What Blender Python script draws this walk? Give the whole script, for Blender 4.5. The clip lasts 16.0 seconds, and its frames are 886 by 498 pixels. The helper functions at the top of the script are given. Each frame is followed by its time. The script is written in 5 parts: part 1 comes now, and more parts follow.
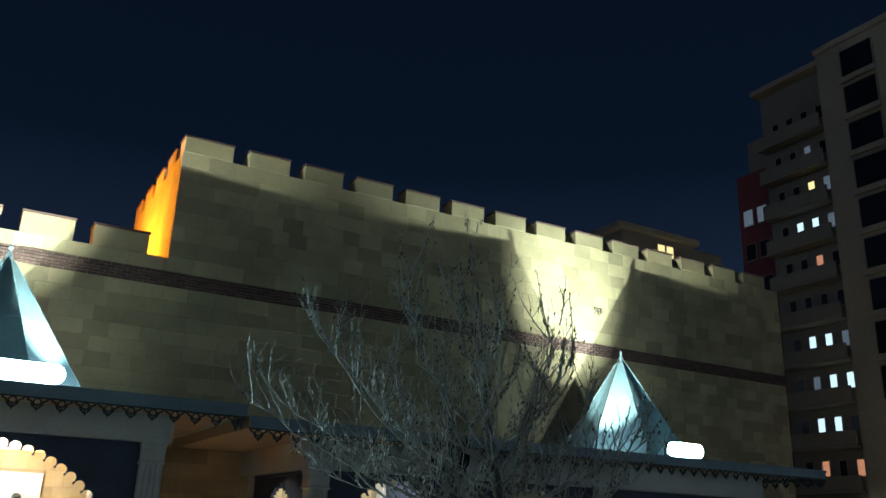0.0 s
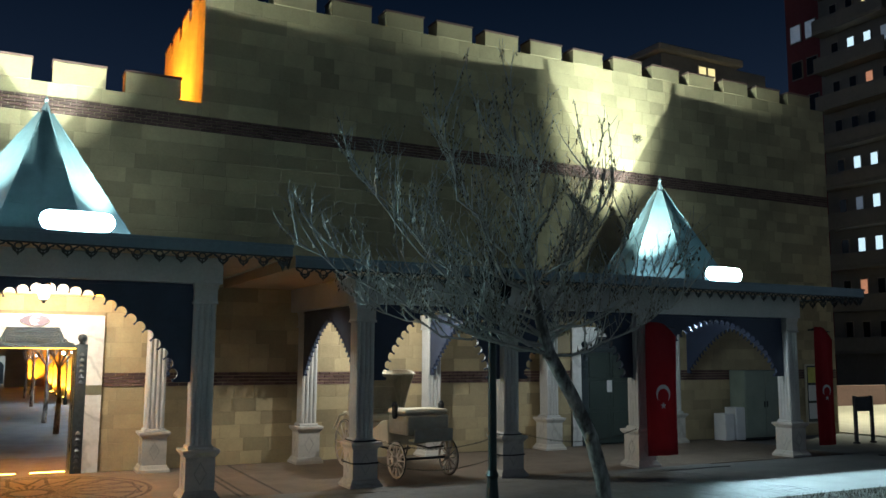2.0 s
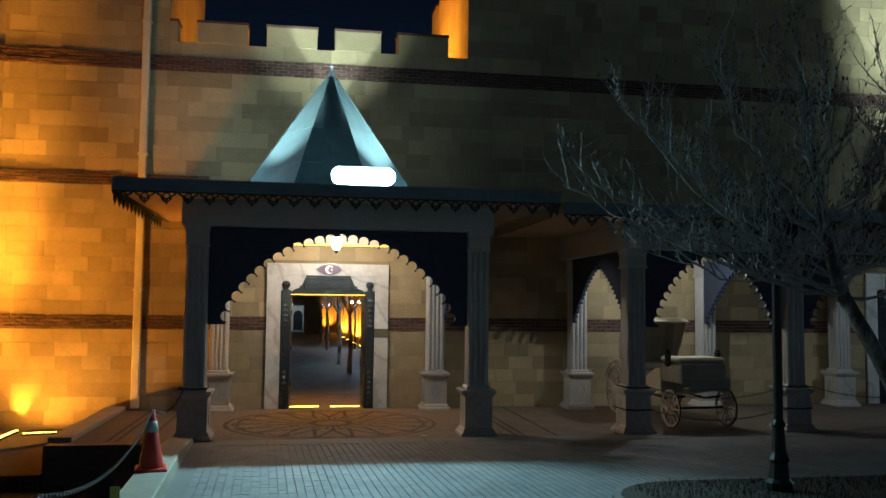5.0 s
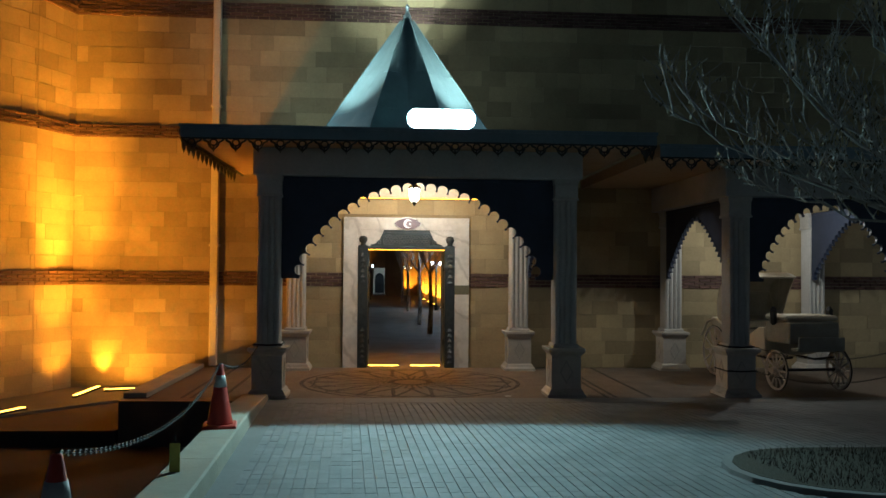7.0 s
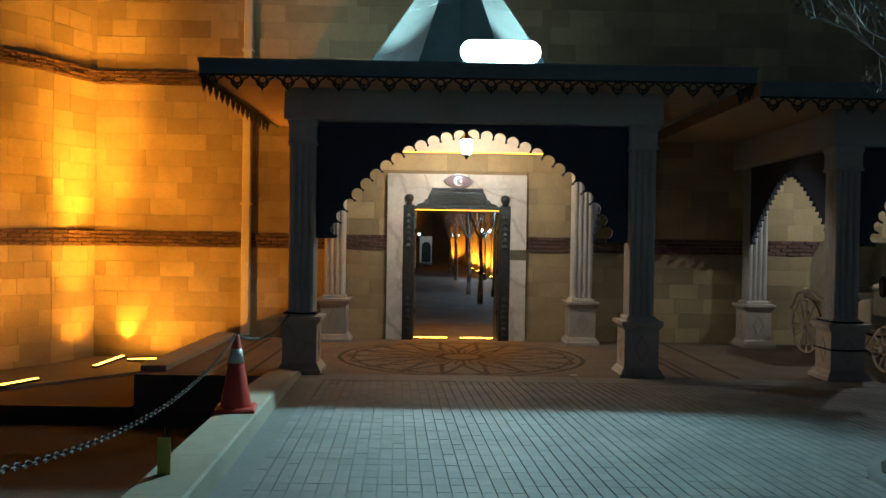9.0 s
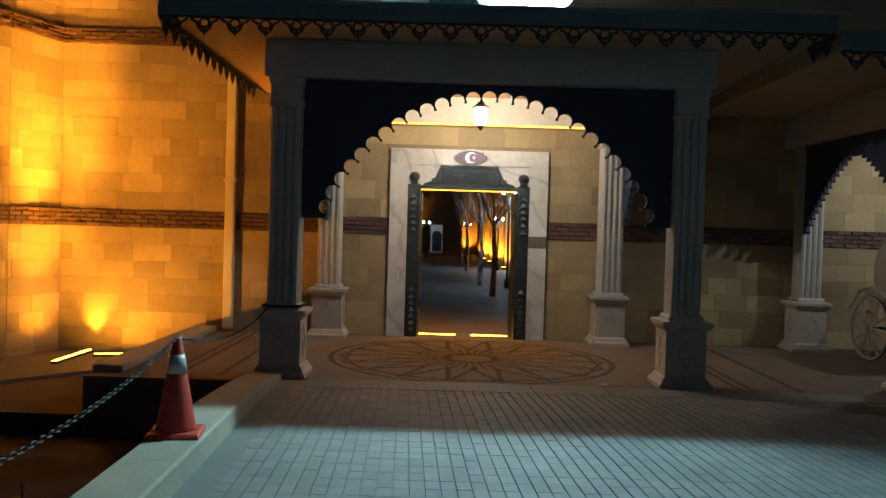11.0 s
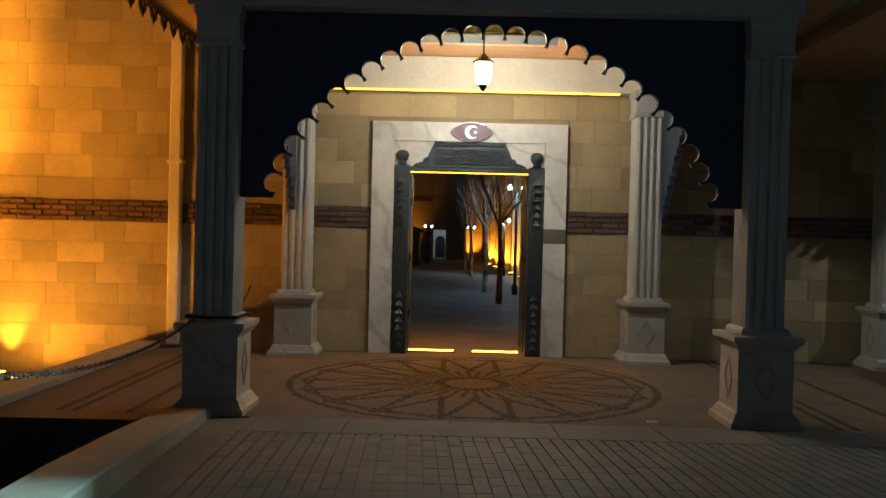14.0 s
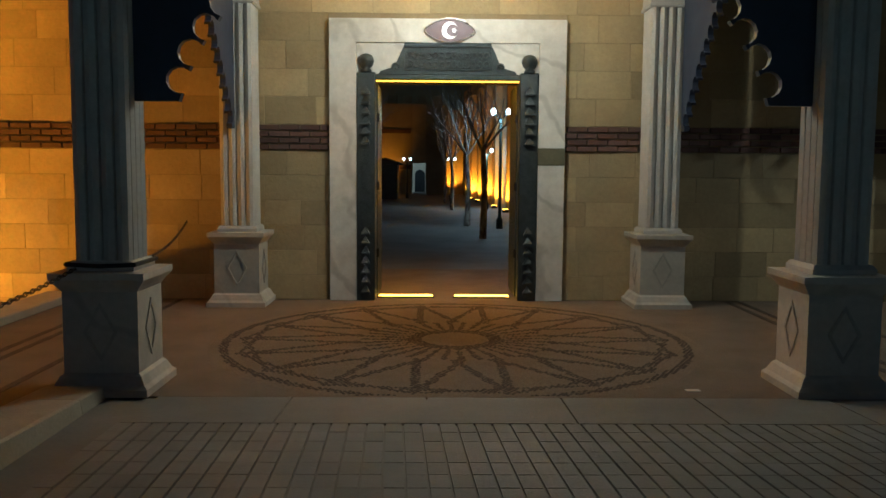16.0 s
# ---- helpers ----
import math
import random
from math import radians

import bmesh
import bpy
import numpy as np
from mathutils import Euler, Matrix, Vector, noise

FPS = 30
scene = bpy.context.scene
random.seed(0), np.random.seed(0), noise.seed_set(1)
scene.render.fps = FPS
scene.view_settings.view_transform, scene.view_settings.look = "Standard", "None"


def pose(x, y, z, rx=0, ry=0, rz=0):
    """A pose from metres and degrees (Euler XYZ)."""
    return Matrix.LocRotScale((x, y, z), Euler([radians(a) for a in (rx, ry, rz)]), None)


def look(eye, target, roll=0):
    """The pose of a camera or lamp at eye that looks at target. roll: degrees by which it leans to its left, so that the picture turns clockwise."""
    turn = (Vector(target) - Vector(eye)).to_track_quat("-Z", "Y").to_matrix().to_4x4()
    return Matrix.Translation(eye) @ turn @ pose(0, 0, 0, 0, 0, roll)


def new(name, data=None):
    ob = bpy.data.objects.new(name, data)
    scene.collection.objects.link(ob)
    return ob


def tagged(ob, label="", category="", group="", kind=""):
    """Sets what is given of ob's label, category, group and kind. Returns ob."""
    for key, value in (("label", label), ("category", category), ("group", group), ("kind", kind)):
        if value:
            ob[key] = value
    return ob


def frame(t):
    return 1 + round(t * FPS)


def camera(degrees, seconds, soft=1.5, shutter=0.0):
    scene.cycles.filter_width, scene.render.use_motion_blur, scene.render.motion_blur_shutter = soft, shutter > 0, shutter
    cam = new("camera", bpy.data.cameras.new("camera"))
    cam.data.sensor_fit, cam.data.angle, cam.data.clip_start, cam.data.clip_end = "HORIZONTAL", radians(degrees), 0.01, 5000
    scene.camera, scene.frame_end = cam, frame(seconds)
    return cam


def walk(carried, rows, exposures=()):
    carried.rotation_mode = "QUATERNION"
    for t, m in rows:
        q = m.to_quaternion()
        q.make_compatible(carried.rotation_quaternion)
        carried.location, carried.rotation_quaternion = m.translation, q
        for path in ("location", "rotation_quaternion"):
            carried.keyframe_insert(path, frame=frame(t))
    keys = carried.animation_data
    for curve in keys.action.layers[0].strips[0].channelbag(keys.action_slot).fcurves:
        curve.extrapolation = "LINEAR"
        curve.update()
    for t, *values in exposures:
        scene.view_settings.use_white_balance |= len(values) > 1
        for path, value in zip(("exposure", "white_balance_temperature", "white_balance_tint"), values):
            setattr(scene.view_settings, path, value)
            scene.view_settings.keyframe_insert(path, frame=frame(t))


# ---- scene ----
cam = camera(55.5, 16.0)
PATH = [
    (0, (0.289, -0.176, 2.446), (1.219, 1.477, 3.079), 2.0),
    (0.5, (0.33, -0.182, 2.429), (1.274, 1.49, 2.987), 1.4),
    (1, (0.32, -0.155, 2.452), (1.288, 1.538, 2.894), 0.9),
    (1.5, (0.289, -0.141, 2.468), (1.264, 1.576, 2.785), 0.4),
    (2, (0.276, -0.16, 2.479), (1.179, 1.607, 2.728), 0.3),
    (2.5, (0.332, -0.128, 2.46), (1.108, 1.703, 2.671), 0.0),
    (3, (0.334, -0.199, 2.47), (0.987, 1.681, 2.664), -0.0),
    (3.5, (0.234, -0.313, 2.447), (0.788, 1.602, 2.609), -0.1),
    (4, (0.24, -0.276, 2.385), (0.676, 1.669, 2.545), 0.1),
    (4.5, (0.164, -0.282, 2.4), (0.526, 1.679, 2.546), 0.5),
    (5, (0.18, -0.161, 2.358), (0.501, 1.809, 2.491), 0.6),
    (7.5, (0.29, 1.182, 2.088), (0.398, 3.178, 2.126), 0.7),
    (8, (0.266, 1.652, 2.025), (0.382, 3.649, 2.062), 1.5),
    (8.5, (0.248, 2.107, 2.016), (0.317, 4.106, 2.027), 1.0),
    (9, (0.251, 2.605, 1.988), (0.273, 4.605, 1.965), 0.9),
    (11.5, (0.376, 5.025, 1.853), (0.371, 7.025, 1.806), 1.7),
    (12, (0.444, 5.51, 1.816), (0.451, 7.509, 1.772), 1.2),
    (12.5, (0.424, 6.016, 1.775), (0.431, 8.016, 1.736), 2.0),
    (13, (0.399, 6.483, 1.738), (0.402, 8.483, 1.747), 0.8),
    (13.5, (0.427, 6.944, 1.693), (0.415, 8.944, 1.666), 0.5),
    (14, (0.461, 7.328, 1.653), (0.443, 9.328, 1.625), 1.4),
    (14.5, (0.534, 7.864, 1.606), (0.542, 9.863, 1.567), 0.6),
    (15, (0.544, 8.346, 1.565), (0.517, 10.345, 1.5), 0.8),
    (15.5, (0.498, 8.814, 1.517), (0.527, 10.807, 1.352), 0.6),
    (16, (0.519, 9.308, 1.506), (0.547, 11.3, 1.326), 0.4),
]
walk(cam, [(t, look(eye, target, roll)) for t, eye, target, roll in PATH],
     [(0, 1.70, 5300, 8), (2.3, 1.52, 5300, 8), (3.5, 0.78, 5250, 7), (4.5, 0.35, 5050, 8), (5, 0.27, 5050, 8), (7.5, 0.15, 5300, 9), (11.5, 0.1, 5300, 11), (13, 0.06, 5150, 7), (15, -0.08, 5000, 4), (15.5, 0.04, 4900, 0), (16, 0.1, 4900, -2)])

# ---- light ----
world = bpy.data.worlds.new("night_sky")
world.use_nodes = True
scene.world = world
wn, wl = world.node_tree.nodes, world.node_tree.links
for n in list(wn):
    wn.remove(n)
w_out, w_bg, w_ramp = wn.new("ShaderNodeOutputWorld"), wn.new("ShaderNodeBackground"), wn.new("ShaderNodeValToRGB")
w_co, w_sep = wn.new("ShaderNodeTexCoord"), wn.new("ShaderNodeSeparateXYZ")
wl.new(w_co.outputs["Generated"], w_sep.inputs[0])
wl.new(w_sep.outputs["Z"], w_ramp.inputs["Fac"])
wl.new(w_ramp.outputs["Color"], w_bg.inputs["Color"])
wl.new(w_bg.outputs[0], w_out.inputs["Surface"])
# city glow along the horizon, dark blue overhead
w_ramp.color_ramp.elements[0].color = (0.105, 0.112, 0.115, 1)
w_ramp.color_ramp.elements[1].color = (0.0006, 0.0012, 0.0027, 1)
w_ramp.color_ramp.elements[1].position = 0.75
for pos, col in ((0.10, (0.068, 0.074, 0.078, 1)), (0.24, (0.0036, 0.0055, 0.0095, 1)), (0.4, (0.0011, 0.0021, 0.0042, 1))):
    w_ramp.color_ramp.elements.new(pos).color = col
w_bg.inputs["Strength"].default_value = 1.0

AMBER, WARM, COOL = (1.0, 0.33, 0.003), (1.0, 0.86, 0.62), (0.66, 1.0, 0.90)


def spot(name, eye, target, watts, colour, degrees, blend=0.6, size=0.06):
    """A spot lamp with a soft edge."""
    data = bpy.data.lights.new(name, "SPOT")
    data.energy, data.color, data.spot_size, data.spot_blend, data.shadow_soft_size = watts, colour, radians(degrees), blend, size
    ob = new(name, data)
    ob.matrix_world = look(eye, target)
    return ob


def point(name, eye, watts, colour, size=0.08):
    data = bpy.data.lights.new(name, "POINT")
    data.energy, data.color, data.shadow_soft_size = watts, colour, size
    ob = new(name, data)
    ob.location = eye
    return ob


def area(name, eye, target, watts, colour, sx, sy, spread=180):
    data = bpy.data.lights.new(name, "AREA")
    data.energy, data.color, data.shape, data.size, data.size_y, data.spread = watts, colour, "RECTANGLE", sx, sy, radians(spread)
    ob = new(name, data)
    ob.matrix_world = look(eye, target)
    return ob


WALL = 19.26  # front face of the castle wall
# floodlights on the roof edge throw on the square; pairs of heads behind them cross over the tent roofs
for fx, fz, watts in ((1.1, 4.455, 1150), (14.55, 4.28, 1250)):
    spot("flood_beam", (fx, 13.788, fz), (fx - 3.0, 4.0, -0.6) if fx < 9 else (15.2, 7.5, 0.0), watts, COOL if fx < 9 else (0.80, 1.0, 0.94), 124 if fx < 9 else 96, 0.5, 0.006)
for c, z, watts in ((0.66, 4.50, 1700), (15.62, 4.34, 2250)):
    for s, off in ((-1, 2.1), (1, 1.70)):
        spot("tent_beam", (c + off * s, 15.28, z - 0.03), (c - 1.6 * s, WALL, 11.0), watts, (0.90, 1.0, 0.76), 60, 0.9, 0.025)
        # added wide fill beside each head, evens out the lower tent sheets
        spot("tent_fill", (c + off * s, 15.2, z), (c + 0.6 * s, 17.0, 5.6), 55, (0.85, 1.0, 0.90), 120, 1.0, 0.03)
spot("tent_spill", (-1.45, 15.06, 4.52), (-1.3, WALL, 7.2), 150, (0.84, 1.0, 0.85), 80, 1.0, 0.06)
point("lantern_light", (0.8, 17.4, 3.62), 125, WARM, 0.03)
area("beam_line_light", (0.85, WALL - 0.36, 3.78), (0.85, WALL - 0.9, 4.13), 9, AMBER, 3.6, 0.04, 170)
area("cove_light", (0.62, 18.1, 4.34), (0.62, 18.0, 5.2), 110, AMBER, 2.0, 0.05, 175)
area("lintel_light", (0.70, 19.62, 2.56), (0.70, 20.2, 0.0), 60, AMBER, 1.9, 0.04, 170)
point("portico_light", (8.0, 17.2, 3.2), 80, (1.0, 0.92, 0.74), 0.03)
point("led_row_light", (14.6, 15.3, 3.2), 42, (0.9, 1.0, 0.95), 0.1)
# amber ground bars at the foot of the left wall
for y, z, watts, cone_angle in ((18.66, 0.7, 200, 80), (18.5, 3.2, 1800, 50), (18.42, 7.6, 12000, 32)):
    spot("bar_beam", (-5.78, y, -0.33), (-6.62, 18.72, z), watts, AMBER, cone_angle, 1.0, 0.04)
# two added spots with no bar beneath, spreading amber over the main wall
spot("bar_beam", (-5.35, 16.9, -0.34), (-4.55, 19.26, 2.6), 520, AMBER, 125, 1.0, 0.05)
spot("bar_beam", (-5.35, 16.8, -0.34), (-4.6, 19.26, 8.0), 1350, AMBER, 66, 1.0, 0.05)
spot("bar_beam", (-6.20, 16.0, -0.34), (-7.6, 16.7, 2.6), 420, AMBER, 110, 1.0, 0.05)
spot("bar_beam", (-6.20, 16.0, -0.34), (-7.6, 16.7, 7.0), 1800, AMBER, 60, 1.0, 0.05)
spot("bar_plume", (-5.76, 19.07, -0.34), (-5.765, 19.22, 1.0), 420, AMBER, 62, 1.0, 0.02)
area("bar_light", (-5.21, 18.69, -0.34), (-5.15, 19.25, 4.2), 22, AMBER, 0.6, 0.06, 170)
area("bar_light", (-6.30, 16.0, -0.34), (-7.4, 16.8, 5.0), 45, AMBER, 0.6, 0.08, 170)
area("terrace_light", (1.0, 22.5, 8.3), (-3.0, 22.0, 10.5), 100, AMBER, 1.5, 0.2, 160)
area("terrace_light", (2.0, 22.5, 8.3), (4.0, 22.0, 10.0), 260, AMBER, 1.5, 0.2, 160)
# courtyard
for k in range(3, 10):
    yc = 26.65 + 3.9 * k
    xc = 3.43 - 0.041 * max(0.0, yc - 42.0)
    spot("court_wall_light", (xc, yc, 0.14), (xc + 0.32, yc + 0.33, 2.4), 950, AMBER, 95, 0.8, 0.05)
spot("court_end_light", (-2.75, 68.1, 0.2), (-2.9, 69.0, 2.2), 620, AMBER, 84, 0.9, 0.1)
spot("court_wall_light", (1.9, 69.2, 0.14), (2.0, 70.0, 2.0), 700, AMBER, 90, 0.8, 0.05)
area("far_gate_light", (-0.4, 72.0, 3.5), (-0.4, 76.0, 1.5), 28, (0.9, 1.0, 1.0), 2.0, 0.3, 160)
point("court_lamp_light", (2.4, 32.3, 2.9), 70, (0.86, 0.98, 1.0), 0.12)
point("court_lamp_light", (2.85, 44.8, 2.3), 130, (0.86, 0.98, 1.0), 0.12)
# added unseen lamps that brighten the paving and tree beyond the castle corner
for x, y in ((33.0, 22.0), (45.5, 28.0)):
    spot("corner_added_light", (x, y, 6.5), (x, y + 0.5, 0.0), 2200, (1.0, 0.86, 0.52), 132, 0.5, 0.2)

# ---- materials ----
MATS = {}


def material(name, base, second=None, scale=3.0, fine=40.0, rough=0.75, metal=0.0, bump=0.15, vary=0.0, island=0.0, emit=None, power=0.0, stretch=(1, 1, 1), contrast=0.5, veins=0.0):
    """Noise at two scales between two colours, a fine relief, and a random tint by object or by piece."""
    if name in MATS:
        return MATS[name]
    m = bpy.data.materials.new(name)
    m.use_nodes = True
    nt = m.node_tree
    n, l = nt.nodes, nt.links
    b = n["Principled BSDF"]
    b.inputs["Roughness"].default_value, b.inputs["Metallic"].default_value = rough, metal
    second = second or tuple(c * 0.62 for c in base)
    co, mp = n.new("ShaderNodeTexCoord"), n.new("ShaderNodeMapping")
    mp.inputs["Scale"].default_value = stretch
    geo = n.new("ShaderNodeNewGeometry")
    l.new(geo.outputs["Position"], mp.inputs["Vector"])
    big, small = n.new("ShaderNodeTexNoise"), n.new("ShaderNodeTexNoise")
    for t, s, d in ((big, scale, 6.0), (small, fine, 4.0)):
        t.inputs["Scale"].default_value, t.inputs["Detail"].default_value, t.inputs["Roughness"].default_value = s, d, 0.62
        l.new(mp.outputs[0], t.inputs["Vector"])
    mix = n.new("ShaderNodeMix")
    mix.data_type = "RGBA"
    mix.inputs["A"].default_value, mix.inputs["B"].default_value = (*base, 1), (*second, 1)
    ramp = n.new("ShaderNodeMapRange")
    ramp.inputs["From Min"].default_value, ramp.inputs["From Max"].default_value = 0.5 - contrast / 2, 0.5 + contrast / 2
    l.new(big.outputs["Fac"], ramp.inputs["Value"])
    l.new(ramp.outputs[0], mix.inputs["Factor"])
    colour = mix.outputs["Result"]
    if veins:  # thin wandering veins
        wave, thin, vein = n.new("ShaderNodeTexWave"), n.new("ShaderNodeMapRange"), n.new("ShaderNodeMix")
        wave.inputs["Scale"].default_value, wave.inputs["Distortion"].default_value = 0.55, 14.0
        wave.inputs["Detail"].default_value, wave.inputs["Detail Scale"].default_value = 4.0, 0.9
        wave.bands_direction = "DIAGONAL"
        l.new(mp.outputs[0], wave.inputs["Vector"])
        thin.inputs["From Min"].default_value, thin.inputs["From Max"].default_value = 0.0, 0.06
        thin.inputs["To Min"].default_value, thin.inputs["To Max"].default_value = veins, 0.0
        l.new(wave.outputs["Fac"], thin.inputs["Value"])
        vein.data_type = "RGBA"
        vein.inputs["B"].default_value = (0.16, 0.14, 0.12, 1)
        l.new(thin.outputs[0], vein.inputs["Factor"])
        l.new(colour, vein.inputs["A"])
        colour = vein.outputs["Result"]
    hsv = n.new("ShaderNodeHueSaturation")
    l.new(colour, hsv.inputs["Color"])
    val = n.new("ShaderNodeMapRange")
    val.inputs["To Min"].default_value, val.inputs["To Max"].default_value = 0.82, 1.18
    l.new(small.outputs["Fac"], val.inputs["Value"])
    value = val.outputs[0]
    for amount, source in ((vary, "object"), (island, "island")):
        if amount:
            rnd = n.new("ShaderNodeObjectInfo").outputs["Random"] if source == "object" else geo.outputs["Random Per Island"]
            r = n.new("ShaderNodeMapRange")
            r.inputs["To Min"].default_value, r.inputs["To Max"].default_value = 1 - amount, 1 + amount
            l.new(rnd, r.inputs["Value"])
            mul = n.new("ShaderNodeMath")
            mul.operation = "MULTIPLY"
            l.new(value, mul.inputs[0])
            l.new(r.outputs[0], mul.inputs[1])
            value = mul.outputs[0]
    l.new(value, hsv.inputs["Value"])
    l.new(hsv.outputs[0], b.inputs["Base Color"])
    rr = n.new("ShaderNodeMapRange")
    rr.inputs["To Min"].default_value, rr.inputs["To Max"].default_value = max(0.05, rough - 0.12), min(1.0, rough + 0.12)
    l.new(big.outputs["Fac"], rr.inputs["Value"])
    l.new(rr.outputs[0], b.inputs["Roughness"])
    if bump:
        bp = n.new("ShaderNodeBump")
        bp.inputs["Strength"].default_value, bp.inputs["Distance"].default_value = bump, 0.02
        l.new(small.outputs["Fac"], bp.inputs["Height"])
        l.new(bp.outputs[0], b.inputs["Normal"])
    if emit:
        b.inputs["Emission Color"].default_value, b.inputs["Emission Strength"].default_value = (*emit, 1), power
    MATS[name] = m
    return m


STONE = material("limestone", (0.44, 0.35, 0.19), (0.29, 0.23, 0.125), 1.1, 26, 0.85, bump=0.4, vary=0.20, island=0.0)
STONE_FAR = material("limestone_courses", (0.44, 0.35, 0.19), (0.28, 0.225, 0.125), 0.8, 26, 0.85, bump=0.35, island=0.24)
JOINT = material("lime_joint", (0.36, 0.285, 0.165), None, 2.0, 60, 0.95)
BRICK = material("dark_brick", (0.095, 0.055, 0.046), (0.14, 0.08, 0.064), 6.0, 50, 0.9, bump=0.4, vary=0.3)
BRICK_FAR = material("dark_brick_courses", (0.095, 0.055, 0.046), (0.14, 0.08, 0.064), 6.0, 50, 0.9, bump=0.4, island=0.3)
MARBLE = material("marble", (0.74, 0.72, 0.67), (0.56, 0.53, 0.48), 2.2, 14, 0.45, bump=0.05, contrast=0.35, veins=0.3)
MARBLE_RELIEF = material("marble_relief", (0.46, 0.44, 0.39), None, 4.0, 30, 0.55)
PEDESTAL = material("pedestal_stone", (0.52, 0.49, 0.43), (0.40, 0.375, 0.33), 2.2, 18, 0.6, bump=0.08, veins=0.25)
PLAQUE = material("olive_stone", (0.17, 0.16, 0.10), None, 4.0, 30, 0.6)
COLUMN = material("painted_column", (0.50, 0.49, 0.455), (0.38, 0.37, 0.34), 2.0, 22, 0.55, bump=0.06)
BEAM = material("painted_beam", (0.46, 0.46, 0.45), (0.36, 0.36, 0.35), 1.5, 20, 0.6, bump=0.06)
SCREEN = material("dark_screen", (0.030, 0.042, 0.078), (0.022, 0.03, 0.055), 2.0, 30, 0.55, bump=0.05)
METAL = material("roof_metal", (0.20, 0.25, 0.27), (0.14, 0.18, 0.20), 1.2, 12, 0.45, 0.4, bump=0.05)
TENT = material("tent_sheet", (0.17, 0.24, 0.26), (0.11, 0.165, 0.185), 1.6, 4, 0.48, 0.15, bump=0.9, stretch=(1, 1, 0.7))
IRON = material("dark_iron", (0.03, 0.032, 0.033), None, 4.0, 40, 0.5, 0.5, bump=0.1)
LACE = material("cast_lace", (0.045, 0.05, 0.05), None, 4.0, 40, 0.55, 0.3, bump=0.1)
SOFFIT = material("soffit_board", (0.50, 0.36, 0.22), (0.38, 0.26, 0.15), 2.0, 30, 0.7, bump=0.1, stretch=(1, 6, 1))
PLASTER = material("cream_plaster", (0.72, 0.65, 0.50), (0.62, 0.55, 0.42), 2.0, 30, 0.8, bump=0.08)
PAVER = material("grey_paver", (0.20, 0.205, 0.20), (0.15, 0.155, 0.155), 1.3, 60, 0.7, bump=0.3, vary=0.09)
PAVER_FAR = material("grey_paver_field", (0.20, 0.205, 0.20), (0.14, 0.145, 0.145), 1.3, 60, 0.7, bump=0.3, island=0.09)
PAVING = material("smooth_paving", (0.19, 0.19, 0.18), (0.13, 0.13, 0.125), 0.9, 40, 0.75, bump=0.2)
KERB = material("kerb_stone", (0.36, 0.335, 0.26), (0.26, 0.24, 0.185), 1.5, 40, 0.8, bump=0.25, vary=0.1)
FLOOR = material("pebble_ground", (0.20, 0.16, 0.12), (0.14, 0.11, 0.08), 2.0, 130, 0.75, bump=0.8)
PEBBLE_DARK = material("dark_pebble", (0.068, 0.052, 0.038), None, 4.0, 130, 0.7, bump=0.9)
PEBBLE_LIGHT = material("light_pebble", (0.25, 0.20, 0.145), (0.19, 0.15, 0.105), 3.0, 130, 0.7, bump=0.9)
SOIL = material("dark_soil", (0.075, 0.058, 0.042), (0.11, 0.088, 0.064), 1.5, 30, 0.95, bump=0.8)
GRASS = material("dry_grass", (0.022, 0.021, 0.011), (0.036, 0.03, 0.017), 4.0, 60, 0.95, bump=0.6, island=0.35)
BARK = material("bark", (0.075, 0.065, 0.055), (0.40, 0.37, 0.33), 6.0, 60, 0.9, bump=0.8, stretch=(1, 1, 0.45), contrast=0.22)
TWIG = material("twig_bark", (0.17, 0.155, 0.135), (0.46, 0.44, 0.40), 9.0, 60, 0.85, bump=0.3)
LEAF = material("dry_leaf", (0.13, 0.10, 0.055), (0.08, 0.065, 0.04), 5.0, 60, 0.85, island=0.4)
POST = material("green_iron", (0.018, 0.03, 0.028), None, 4.0, 30, 0.4, 0.4)
RED = material("flag_cloth", (0.38, 0.012, 0.02), (0.28, 0.008, 0.015), 2.0, 90, 0.85, bump=0.1)
WHITE = material("white_paint", (0.78, 0.78, 0.76), None, 3.0, 40, 0.6, contrast=1.5)
CONE_RED = material("cone_plastic", (0.55, 0.05, 0.025), (0.42, 0.045, 0.03), 5.0, 40, 0.5, bump=0.05)
GREYBAND = material("reflective_band", (0.55, 0.55, 0.53), None, 6.0, 60, 0.4)
YELLOW = material("tag_card", (0.62, 0.58, 0.12), None, 5.0, 60, 0.7)
GREEN_DOOR = material("green_door", (0.024, 0.036, 0.030), (0.035, 0.05, 0.04), 3.0, 30, 0.5, bump=0.15)
CARVED = material("carved_iron", (0.035, 0.045, 0.050), (0.07, 0.085, 0.09), 12.0, 60, 0.36, 0.6, bump=0.5)
RELIEF = material("worn_relief", (0.16, 0.18, 0.19), (0.08, 0.09, 0.10), 9.0, 60, 0.4, 0.6, bump=0.3)
EMBLEM = material("emblem_plum", (0.15, 0.10, 0.115), None, 5.0, 40, 0.45, 0.3)
SILVER = material("emblem_silver", (0.72, 0.70, 0.70), None, 8.0, 40, 0.3, 0.7)
CREAM = material("carriage_cream", (0.56, 0.50, 0.36), (0.46, 0.41, 0.29), 3.0, 30, 0.5, bump=0.05)
CARRIAGE_GREEN = material("carriage_panel", (0.34, 0.32, 0.25), None, 3.0, 30, 0.45, bump=0.05)
WHEEL = material("carriage_wheel", (0.62, 0.53, 0.43), None, 5.0, 40, 0.55)
HOOD = material("carriage_hood", (0.52, 0.47, 0.35), None, 3.0, 40, 0.8)
